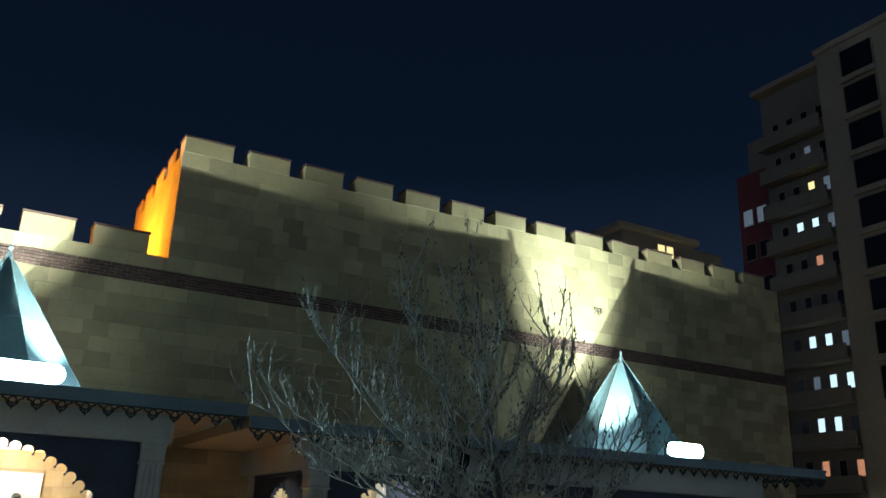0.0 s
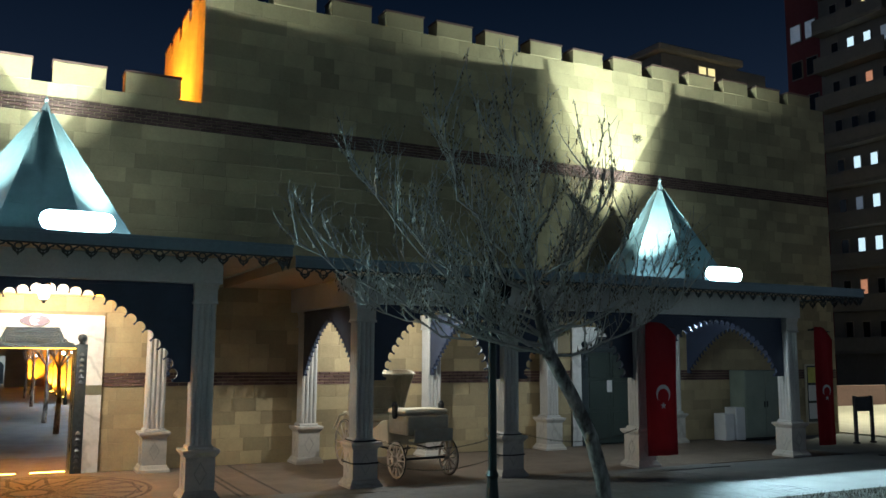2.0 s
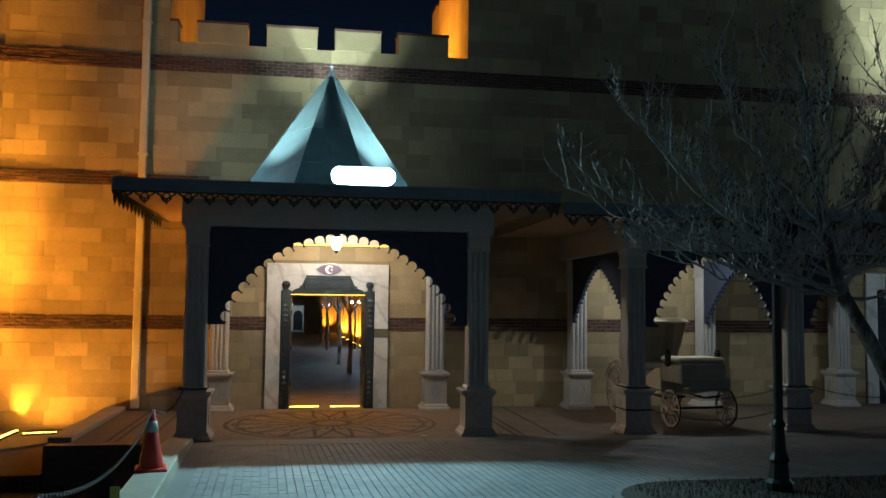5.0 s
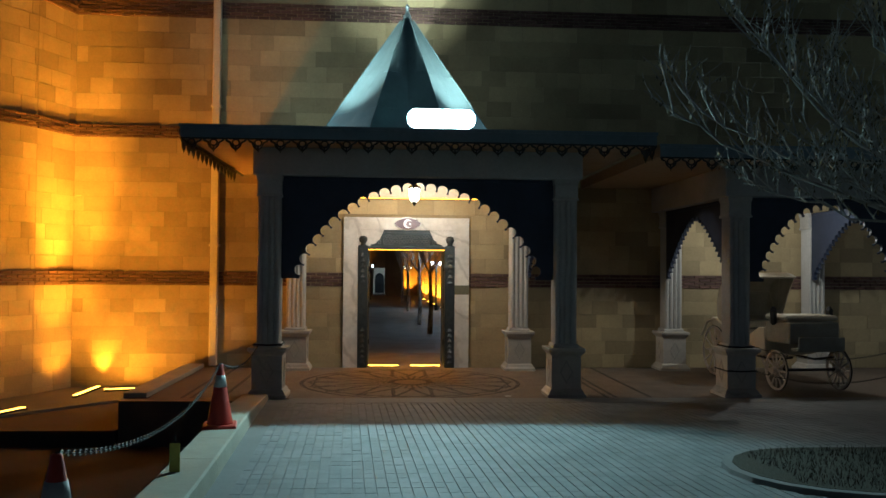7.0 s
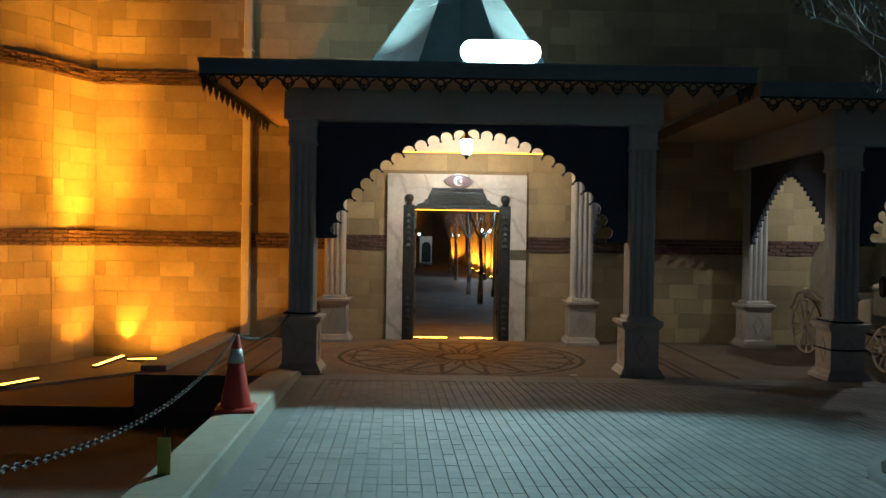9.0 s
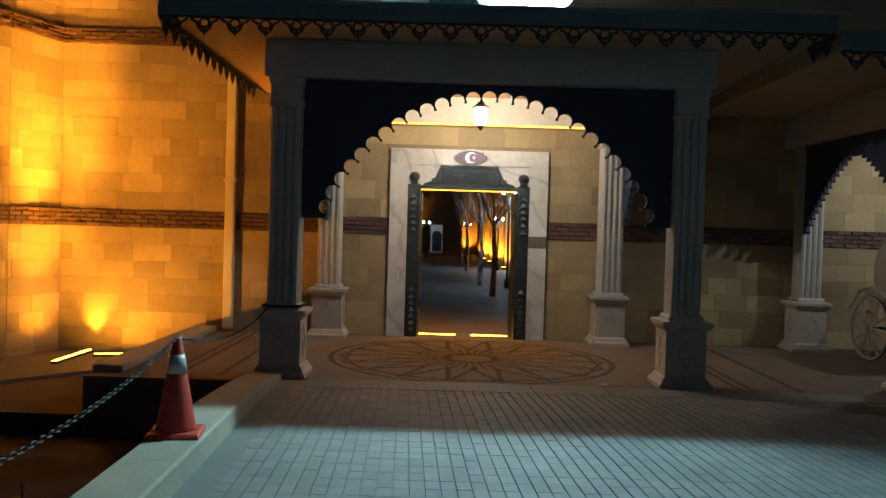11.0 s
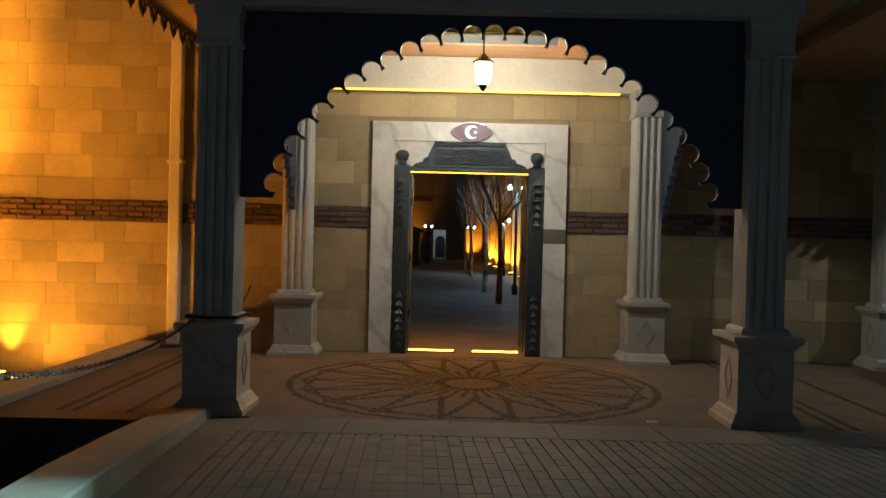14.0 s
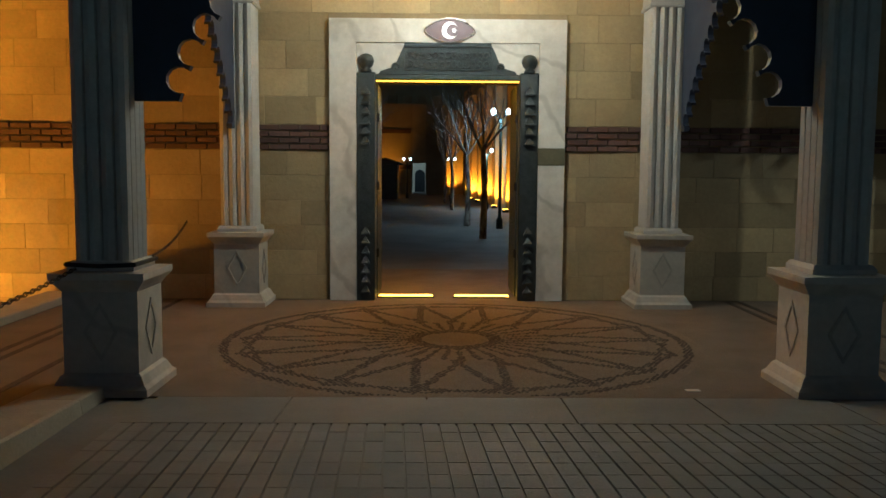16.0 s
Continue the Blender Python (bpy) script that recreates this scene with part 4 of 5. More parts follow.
def main_tree():
    t = thing("tree", "bare winter tree with a leaning pale trunk and few dry leaves", "tree", (0, 0, 0))
    bm = bmesh.new()
    tube(bm, [(6.97, 8.39, 0.2), (6.92, 8.39, 0.5), (6.86, 8.40, 1.0), (6.70, 8.40, 1.5), (6.42, 8.40, 2.0), (6.08, 8.40, 2.53)], [0.13, 0.10, 0.092, 0.088, 0.085, 0.08], 10)
    lathe(bm, [(0.02, 1.42), (0.06, 1.46), (0.065, 1.53), (0.02, 1.58)], 6.64, 8.33, 8)
    part("trunk", bm, BARK, t, "pale patchy leaning trunk", smooth=True)
    bm = bmesh.new()
    tube(bm, [(6.10, 8.40, 2.46), (5.99, 8.42, 2.9), (5.88, 8.44, 3.35), (5.80, 8.45, 3.9), (5.72, 8.5, 4.6), (5.70, 8.52, 5.3)], [0.08, 0.066, 0.055, 0.043, 0.028, 0.014], 8)
    part("leader", bm, BARK, t, smooth=True)
    r = random.Random(23)
    leaves, crown = [], bmesh.new()

    def shoot(start, way, length, radius, curl, depth):
        """A slender shoot that bends upwards, with twigs and hanging dry leaves."""
        p, d, n = Vector(start), Vector(way).normalized(), 6 if depth else 4
        pts = [p.copy()]
        for k in range(n):
            d = (d + Vector((r.uniform(-1, 1), r.uniform(-1, 1), r.uniform(-0.5, 0.5))) * 0.13 + Vector((0, 0, curl))).normalized()
            p = p + d * length / n
            pts.append(p.copy())
        tube(crown, pts, [max(radius * (1 - 0.6 * k / n), 0.0032) for k in range(n + 1)], 4 if depth else 3)
        for k, q in enumerate(pts[1:]):
            if depth:
                for _ in range(2):
                    if r.random() < 0.62:
                        w = d * 0.8 + Vector((r.uniform(-1, 1), r.uniform(-1, 1), r.uniform(-0.2, 0.7)))
                        shoot(pts[k].lerp(q, r.random()), w, r.uniform(0.10, 0.34), 0.0045, 0.05, 0)
            if k >= n // 2 - 1:
                for _ in range(3 if depth else 1):
                    if r.random() < (0.7 if depth else 0.3):
                        leaves.append((pts[k].lerp(q, r.random()), r.random(), r.random(), r.random()))

    # limbs fan out from the fork and turn upwards at their ends: height of the origin on the leader, tip, thickness
    for z0, tip, radius in ((2.5, (3.05, 8.9, 3.70), 0.030), (2.7, (3.45, 8.3, 4.5), 0.028), (2.6, (3.3, 9.4, 4.1), 0.026), (2.9, (3.95, 9.3, 4.75), 0.028), (3.0, (4.35, 8.0, 5.1), 0.028), (2.7, (4.2, 8.8, 4.2), 0.026), (3.3, (4.85, 8.9, 5.2), 0.028), (3.5, (5.3, 7.9, 5.4), 0.026), (2.6, (3.75, 7.6, 3.05), 0.024), (2.55, (4.1, 9.6, 3.1), 0.024), (2.5, (4.6, 8.0, 3.3), 0.022), (3.9, (5.6, 9.0, 5.6), 0.024), (3.6, (6.1, 8.6, 5.3), 0.026), (3.1, (6.65, 8.0, 5.0), 0.028), (2.8, (7.05, 9.1, 4.7), 0.028), (2.6, (7.5, 8.5, 4.15), 0.028), (2.48, (8.05, 8.2, 3.2), 0.026), (2.7, (7.4, 7.5, 3.5), 0.024), (2.5, (7.0, 9.6, 3.1), 0.024), (3.2, (5.0, 9.7, 4.4), 0.026), (3.3, (6.3, 7.3, 4.5), 0.026), (3.0, (5.1, 7.2, 4.2), 0.024)):
        f = (z0 - 2.46) / 2.84
        a = Vector((6.10 - 0.42 * f ** 0.7, 8.41 + 0.1 * f, z0))
        b = Vector(tip)
        c = Vector((a.x * 0.32 + b.x * 0.68, a.y * 0.4 + b.y * 0.6, a.z * 0.62 + b.z * 0.38))
        pts = []
        for k in range(10):
            u = k / 9
            w = Vector((r.uniform(-1, 1), r.uniform(-1, 1), r.uniform(-1, 1))) * (0.075 if 0 < k < 9 else 0.0)
            pts.append(a * (1 - u) ** 2 + c * 2 * u * (1 - u) + b * u * u + w)
        bm = bmesh.new()
        tube(bm, pts, [radius * 0.82 * (1 - 0.82 * k / 9) for k in range(10)], 6)
        part("limb", bm, TWIG, t, smooth=True)
        for k in range(2, 10):
            d = (pts[k] - pts[k - 1]).normalized()
            for _ in range(2):
                w = d * 0.7 + Vector((r.uniform(-0.8, 0.8), r.uniform(-0.8, 0.8), r.uniform(0.0, 0.9)))
                shoot(pts[k - 1].lerp(pts[k], r.random()), w, r.uniform(0.3, 0.95), 0.0105, 0.13, 1)
    part("crown", crown, TWIG, t, "long bare upright shoots")
    o = part("leaves", leaf_mesh(leaves), LEAF, t, "scattered dry hanging leaves")
    o["kind"] = "stuff"


main_tree()


def small_tree(name, x, y, z, h, seed, label):
    t = thing(name, label, "tree", (x, y, z), "small trees")
    g = Tree(seed)
    bm = bmesh.new()
    tube(bm, [(0, 0, 0), (0.03, 0, h * 0.25), (-0.02, 0.02, h * 0.5)], [0.09, 0.07, 0.055], 8)
    part("trunk", bm, BARK, t)
    for k in range(5):
        a = k * 1.26 + seed
        g.grow((-0.02, 0.02, h * 0.48), (math.cos(a) * 0.6, math.sin(a) * 0.6, 0.9), h * 0.36, 0.035, 2)
    part("branchwork", g.limbs, TWIG, t)
    part("crown", g.twigs, TWIG, t)


for i, (x, y) in enumerate(((1.72, 28.9), (1.55, 33.6), (1.35, 44.0), (1.2, 52.0), (-1.6, 34.0))):
    small_tree("courtyard_tree", x, y, -0.02, 4.2, 20 + i, "slim bare tree in the courtyard paving")
small_tree("far_tree", 47.8, 31.6, 0.0, 6.5, 41, "pale bare tree beyond the low wall")



def wall_tuft(x, z):
    """A weed rooted in a joint of the wall."""
    r = random.Random(77)
    t = thing("wall_weed", "small dark dry weed rooted in the castle wall", "plant", (x, WALL - 0.004, z))
    bm = bmesh.new()
    for k in range(9):
        a = k * 0.7
        tube(bm, [(0, 0, 0), (0.07 * math.cos(a), -0.06, 0.06 * math.sin(a)), (0.17 * math.cos(a), -0.10 - 0.05 * r.random(), 0.13 * math.sin(a) - 0.02)], [0.008, 0.006, 0.003], 4)
    part("stems", bm, BARK, t)
    leaves = [(Vector((r.gauss(0, 0.09), -0.03 - 0.1 * r.random(), r.gauss(0, 0.07))), r.random(), r.random(), r.random()) for _ in range(90)]
    part("leaves", leaf_mesh(leaves), SOIL, t)["kind"] = "stuff"


wall_tuft(16.71, 8.94)

# ---- street furniture ----


def lamp_post(x, y):
    z = level(y) + 0.07
    l = thing("lamp_post", "dark green cast-iron lamp post with unlit lanterns", "street lamp", (x, y, z))
    bm = bmesh.new()
    lathe(bm, [(0.16, 0), (0.16, 0.08), (0.12, 0.12), (0.10, 0.3), (0.12, 0.34), (0.085, 0.42), (0.065, 0.7), (0.08, 0.74), (0.055, 0.8), (0.05, 2.7), (0.07, 2.74), (0.045, 2.8), (0.04, 3.45)], n=12)
    part("post", bm, POST, l, smooth=False)
    for k in range(4):
        a = k * math.pi / 2 + 0.35
        c, s = math.cos(a), math.sin(a)
        bm = bmesh.new()
        tube(bm, [(0.03 * c, 0.03 * s, 2.78), (0.14 * c, 0.14 * s, 2.74), (0.24 * c, 0.24 * s, 2.84), (0.24 * c, 0.24 * s, 2.92)], 0.018, 6)
        arm = part("arm", bm, POST, l)
        bm = bmesh.new()
        lathe(bm, [(0.03, 2.92), (0.055, 2.95), (0.075, 3.12), (0.07, 3.13)], 0.24 * c, 0.24 * s, 6)
        part("glass", bm, DARK_GLASS, arm, "unlit lantern glass")
        bm = bmesh.new()
        lathe(bm, [(0.09, 3.13), (0.08, 3.16), (0.03, 3.22), (0.01, 3.27)], 0.24 * c, 0.24 * s, 6)
        part("cap", bm, POST, arm)
    bm = bmesh.new()
    lathe(bm, [(0.04, 3.45), (0.06, 3.48), (0.03, 3.53), (0.01, 3.6)], n=8)
    part("finial", bm, POST, l)


lamp_post(5.69, 9.06)


def cone(x, y, z, group="traffic cones"):
    c = thing("traffic_cone", "red plastic traffic cone with a pale reflective band", "traffic cone", (x, y, z), group, turn=8)
    bm = bmesh.new()
    square(bm, [(0.19, 0.0), (0.19, 0.025), (0.175, 0.04), (0.12, 0.045)])
    part("base", bm, CONE_RED, c)
    bm = bmesh.new()
    lathe(bm, [(0.15, 0.042), (0.145, 0.06), (0.028, 0.72), (0.02, 0.73)], n=20)
    b = part("body", bm, CONE_RED, c, smooth=True)
    bm = bmesh.new()
    lathe(bm, [(0.0772, 0.465), (0.0535, 0.60)], n=20)
    part("band", bm, GREYBAND, b, "pale reflective band", smooth=True)
    bm = boxes((0.075, 0.082, -0.05, 0.05, 0.12, 0.40))
    o = part("label", bm, WHITE, b, "white sticker")
    o.rotation_euler = (0, radians(-10), 0)
    return c


CONE_Y = 10.75
cone(kerb_x(CONE_Y) - 0.22, CONE_Y, level(CONE_Y) + 0.155)
cone(kerb_x(5.0) - 0.22, 5.0, level(5.0) + 0.155)


def chain(points, sag, name="chain"):
    """Links hung between two points."""
    a, b = Vector(points[0]), Vector(points[1])
    n = max(6, int((b - a).length / 0.05))
    verts = bmesh.new()
    prev = None
    for i in range(n):
        f = (i + 0.5) / n
        p = a.lerp(b, f) - Vector((0, 0, sag * 4 * f * (1 - f)))
        d = (b - a) / n - Vector((0, 0, sag * 4 * (1 - 2 * f) / n))
        d.normalize()
        s = d.cross(Vector((0, 0, 1))).normalized()
        u = d.cross(s) if i % 2 else s
        loop = [p + d * 0.031 * math.cos(t) + u * 0.014 * math.sin(t) for t in [2 * math.pi * k / 8 for k in range(9)]]
        tube(verts, loop, 0.0045, 4)
    return tagged(part(name, verts, CHAIN), "grey steel chain hung between posts and cones", "chain", "chains")


CHAIN = material("chain_steel", (0.05, 0.047, 0.043), None, 8.0, 60, 0.55, 0.4)
tip = (kerb_x(CONE_Y) - 0.22, CONE_Y, level(CONE_Y) + 0.155 + 0.73)
tip2 = (kerb_x(5.0) - 0.22, 5.0, level(5.0) + 0.155 + 0.73)
chain((tip, (-1.85, 14.95, 0.86)), 0.16)
chain((tip2, tip), 0.26)
chain(((-1.75, 15.42, 0.86), (-2.35, 19.22, 0.92)), 0.14)
for a, b in (((6.6, 14.95, 0.86), (9.35, 14.95, 0.86)), ((6.6, 14.95, 0.45), (9.35, 14.95, 0.45)), ((9.9, 14.95, 0.86), (12.9, 14.95, 0.86))):
    chain((a, b), 0.22)
for x in (-1.69, 6.36, 9.62):
    for z in (0.86, 0.45) if x > 0 else (0.88,):
        bm = bmesh.new()
        r = 0.228 if z > 0.8 else 0.262
        tube(bm, [(x - r, FRONT - r, z), (x, FRONT - r - 0.004, z - 0.01), (x + r, FRONT - r, z), (x + r, FRONT + r, z), (x - r, FRONT + r, z), (x - r, FRONT - r, z)], 0.016, 6)
        tagged(part("strap", bm, IRON), "dark cord tied round a column to hold the chain", "strap", "column straps")
tag = thing("chain_tag", "yellow card tag hanging from the chain", "tag", (-1.55, 8.3, 0.50))
part("card", bevelled(boxes((-0.045, 0.045, -0.004, 0.004, -0.16, 0.12)), 0.003), YELLOW, tag)
part("hook", boxes((-0.006, 0.006, -0.003, 0.003, 0.12, 0.19)), IRON, tag)


# ---- flags ----
def flag(x, y, z0, z1, w):
    f = thing("banner", "long red banner with a white crescent and star", "flag", (x, y, z0), "banners")
    bm = bmesh.new()
    h, nx, nz = z1 - z0, 8, 16
    rows = []
    for k in range(nz + 1):
        row = []
        for i in range(nx + 1):
            u, v = i / nx, k / nz
            zz = v * h - 0.95 * max(0.0, u - 0.35) ** 2.6 * v ** 8
            row.append(bm.verts.new((w * (u - 0.5), 0.025 * math.sin(u * 7 + v * 3) + 0.012 * math.sin(u * 17), zz)))
        rows.append(row)
    for a, b in zip(rows, rows[1:]):
        for i in range(nx):
            bm.faces.new((a[i], a[i + 1], b[i + 1], b[i]))
    bmesh.ops.solidify(bm, geom=bm.faces[:], thickness=0.006)
    part("cloth", bm, RED, f, smooth=True)
    bm = bmesh.new()
    c = [(0.21 * math.cos(t), 0.21 * math.sin(t)) for t in [-2.4 + 4.8 * i / 20 + math.pi / 2 * 3 - math.pi / 2 * 2 for i in range(21)]]
    c += [(0.17 * math.cos(t), 0.17 * math.sin(t) - 0.05) for t in [-2.2 + 4.4 * (20 - i) / 20 + math.pi / 2 for i in range(21)]]
    k = w / 0.9
    plate(bm, [(u * k, v * k + h * 0.46) for u, v in c], Matrix.Translation((0, -0.045, 0)) @ XZ, 0.004)
    part("crescent", bm, WHITE, f)
    bm = bmesh.new()
    plate(bm, [(k * (0.085 if i % 2 == 0 else 0.036) * math.sin(i * math.pi / 5), k * (0.085 if i % 2 == 0 else 0.036) * math.cos(i * math.pi / 5) + h * 0.46 - 0.27 * k) for i in range(10)], Matrix.Translation((0, -0.045, 0)) @ XZ, 0.004)
    part("star", bm, WHITE, f)
    bm = bmesh.new()
    tube(bm, [(-w / 2 - 0.03, 0.03, h * 0.985), (w / 2, 0.03, h * 0.96)], 0.012, 6)
    part("rod", bm, IRON, f)
    part("bracket", boxes((-0.03, 0.03, 0.02, 0.42, h - 0.08, h - 0.04)), IRON, f)


flag(13.25, 14.5, 0.30, 3.22, 0.86)
flag(18.55, 14.5, 0.30, 3.22, 0.62)


# ---- carriage ----
def wheel(parent, x, y, r, name="wheel"):
    w = part(name, boxes(), WHEEL, parent)
    w.location = (x, y, r)
    for nm, rr, t, mat in (("rim", r - 0.035, 0.026, WHEEL), ("tyre", r - 0.012, 0.014, IRON)):
        bm = bmesh.new()
        tube(bm, [(0, rr * math.cos(a), rr * math.sin(a)) for a in [2 * math.pi * i / 28 for i in range(29)]], t, 6)
        part(nm, bm, mat, w)
    for i in range(12):
        a = i * math.pi / 6
        bm = bmesh.new()
        tube(bm, [(0, 0.05 * math.cos(a), 0.05 * math.sin(a)), (0, (r - 0.05) * math.cos(a), (r - 0.05) * math.sin(a))], [0.022, 0.016], 5)
        part("spoke", bm, WHEEL, w)
    bm = bmesh.new()
    tube(bm, [(-0.1, 0, 0), (0.1, 0, 0)], [0.06, 0.05], 10)
    part("hub", bm, WHEEL, w)


def carriage(x, y, turn):
    c = thing("carriage", "cream horse carriage with spoked wheels, raised hood and green box", "carriage", (x, y, 0), turn=turn)
    for s in (-1, 1):
        wheel(c, s * 0.62, -0.75, 0.38)
        wheel(c, s * 0.66, 1.5, 0.52)
        bm = bmesh.new()
        tube(bm, [(s * 0.4, -0.9, 0.62), (s * 0.42, -0.3, 0.52), (s * 0.42, 0.5, 0.55), (s * 0.45, 1.4, 0.68), (s * 0.45, 1.9, 0.75)], 0.022, 6)
        part("spring", bm, IRON, c)
        bm = bmesh.new()
        tube(bm, [(s * 0.66, 2.07, 0.8), (s * 0.66, 1.8, 1.1), (s * 0.66, 1.45, 1.18), (s * 0.66, 1.0, 1.0), (s * 0.62, 0.5, 0.72)], 0.03, 6)
        part("mudguard", bm, CREAM, c)
        bm = bmesh.new()
        lathe(bm, [(0.03, 1.18), (0.06, 1.22), (0.07, 1.42), (0.08, 1.44), (0.03, 1.52)], s * 0.56, -0.55, 6)
        part("carriage_lamp", bm, IRON, c)
    for yy, r in ((-0.75, 0.38), (1.5, 0.52)):
        bm = bmesh.new()
        tube(bm, [(-0.6, yy, r), (0.6, yy, r)], 0.028, 6)
        part("axle", bm, IRON, c)
    bm = bmesh.new()
    prof = [(-0.15, 0.62), (0.15, 0.55), (0.75, 0.55), (1.25, 0.72), (1.5, 1.15), (1.42, 1.2), (1.05, 1.0), (0.75, 0.98), (0.3, 0.9), (0.05, 1.1), (-0.12, 1.12)]
    plate(bm, [(u * 1.32, v) for u, v in prof], Matrix.Translation((-0.52, 0, 0)) @ YZ, 1.04)
    part("tub", bevelled(bm, 0.015), CREAM, c)
    bm = boxes((-0.5, 0.5, -0.95, -0.18, 0.86, 1.26))
    part("box_seat", bevelled(bm, 0.03), CARRIAGE_GREEN, c, "dark green driver's box")
    part("seat_cushion", bevelled(boxes((-0.52, 0.52, -0.9, -0.16, 1.27, 1.37)), 0.04), CREAM, c)
    part("footboard", bevelled(boxes((-0.45, 0.45, -1.15, -0.93, 0.74, 0.80)), 0.012), CARRIAGE_GREEN, c)
    part("dashboard", bevelled(boxes((-0.45, 0.45, -1.18, -1.145, 0.78, 1.0)), 0.012), CARRIAGE_GREEN, c)
    part("rear_seat", bevelled(boxes((-0.48, 0.48, 0.95, 1.55, 1.0, 1.16)), 0.04), HOOD, c)
    bm = bmesh.new()
    outer = [(0.85 + 0.75 * math.cos(t), 1.42 + 0.72 * math.sin(t)) for t in [2.05 - 2.9 * i / 14 for i in range(15)]]
    inner = [(0.85 + 0.715 * math.cos(t), 1.42 + 0.685 * math.sin(t)) for t in [2.05 - 2.9 * (14 - i) / 14 for i in range(15)]]
    plate(bm, outer + inner, Matrix.Translation((-0.56, 0, 0)) @ YZ, 1.12)
    part("hood", bm, HOOD, c, "folding cloth hood")
    for s in (-0.56, 0.545):
        bm = bmesh.new()
        fan = [(0.85 + 0.71 * math.cos(t), 1.42 + 0.68 * math.sin(t)) for t in [1.95 - 2.7 * i / 12 for i in range(13)]]
        plate(bm, fan + [(1.1, 1.08)], Matrix.Translation((s, 0, 0)) @ YZ, 0.015)
        part("hood_side", bm, HOOD, c)
    for i in range(4):
        t = 2.0 - 0.75 * i
        bm = bmesh.new()
        y1, z1 = 0.85 + 0.7 * math.cos(t), 1.42 + 0.68 * math.sin(t)
        tube(bm, [(-0.54, 1.15, 1.15), (-0.54, y1, z1), (0.54, y1, z1), (0.54, 1.15, 1.15)], 0.012, 5)
        part("hood_bow", bm, CREAM, c)


carriage(7.86, 16.42, 5.5)

# ---- by the wall ----
cab = thing("electric_cabinet", "pale green steel electric cabinet with double doors", "cabinet", (20.95, 18.75, 0))
part("body", bevelled(boxes((-0.85, 0.85, -0.15, 0.45, 0.05, 2.05)), 0.012), CABINET, cab)
part("plinth", boxes((-0.8, 0.8, -0.12, 0.42, 0, 0.05)), IRON, cab)
for s in (-1, 1):
    d = part("door", bevelled(boxes((min(s * 0.01, s * 0.82), max(s * 0.01, s * 0.82), -0.172, -0.152, 0.12, 1.98)), 0.005), CABINET, cab)
    part("handle", boxes((s * 0.06 - 0.012, s * 0.06 + 0.012, -0.2, -0.172, 0.95, 1.12)), IRON, d)
for x, h in ((19.45, 0.78), (19.9, 0.95)):
    b = thing("meter_box", "white low meter box beside the cabinet", "box", (x, 18.75, 0), "meter boxes")
    part("body", bevelled(boxes((-0.19, 0.19, -0.15, 0.3, 0, h)), 0.012), WHITE, b)
    part("lid", bevelled(boxes((-0.17, 0.17, -0.165, -0.152, 0.08, h - 0.06)), 0.004), WHITE, b)
board = thing("notice_board", "framed notice board with pale sheets on the wall", "notice board", (24.1, WALL - 0.06, 0.35))
part("back", boxes((-0.6, 0.6, 0, 0.03, 0, 1.85)), GREEN_DOOR, board)
for i in range(6):
    part("sheet", boxes((-0.5 + 0.55 * (i % 2), -0.02 + 0.5 * (i % 2), -0.012, -0.004, 0.12 + 0.58 * (i // 2), 0.62 + 0.58 * (i // 2))), YELLOW if i in (1, 4) else WHITE, board)
part("frame", boxes((-0.63, -0.58, -0.03, 0.03, -0.03, 1.88), (0.58, 0.63, -0.03, 0.03, -0.03, 1.88), (-0.58, 0.58, -0.03, 0.03, 1.83, 1.88), (-0.58, 0.58, -0.03, 0.03, -0.03, 0.02)), CREAM, board)
b = thing("sign_stand", "dark metal stand with a blank panel on two posts", "sign", (22.75, 16.6, -0.02))
for s in (-1, 1):
    bm = bmesh.new()
    lathe(bm, [(0.1, 0), (0.1, 0.04), (0.06, 0.06), (0.06, 1.36)], s * 0.36, 0, 10)
    part("post", bm, IRON, b)
part("panel", bevelled(boxes((-0.3, 0.3, -0.03, 0.03, 0.92, 1.34)), 0.01), IRON, b)
p = thing("sign_pole", "thin dark leaning pole", "pole", (20.15, 13.95, 0.03))
bm = bmesh.new()
tube(bm, [(0, 0, 0), (-0.02, 0, 2.15)], 0.025, 8)
part("pole", bm, IRON, p)
part("foot", bevelled(boxes((-0.3, 0.3, -0.15, 0.15, 0, 0.03)), 0.008), IRON, p)
lights = thing("led_row", "row of five small white lights under the beam", "lamp", (14.6, 15.28, 3.40))
part("rail", boxes((-0.35, 0.35, -0.02, 0.02, 0.02, 0.05)), IRON, lights)
for i in range(5):
    bm = bmesh.new()
    lathe(bm, [(0.035, -0.05), (0.055, -0.02), (0.05, 0.02)], -0.28 + 0.14 * i, 0, 8)
    part("bulb", bm, LED_SOFT, lights)
low = structure("wall_low", boxes((25.2, 75.0, 29.5, 30.0, -0.1, 1.0)), BRICK_FAR, "low reddish wall at the far edge of the square", "wall")
structure("far_square", boxes((25.2, 60.0, 14.0, 29.4, -0.06, -0.01)), KERB, "pale lit paving beyond the castle corner", "pavement")


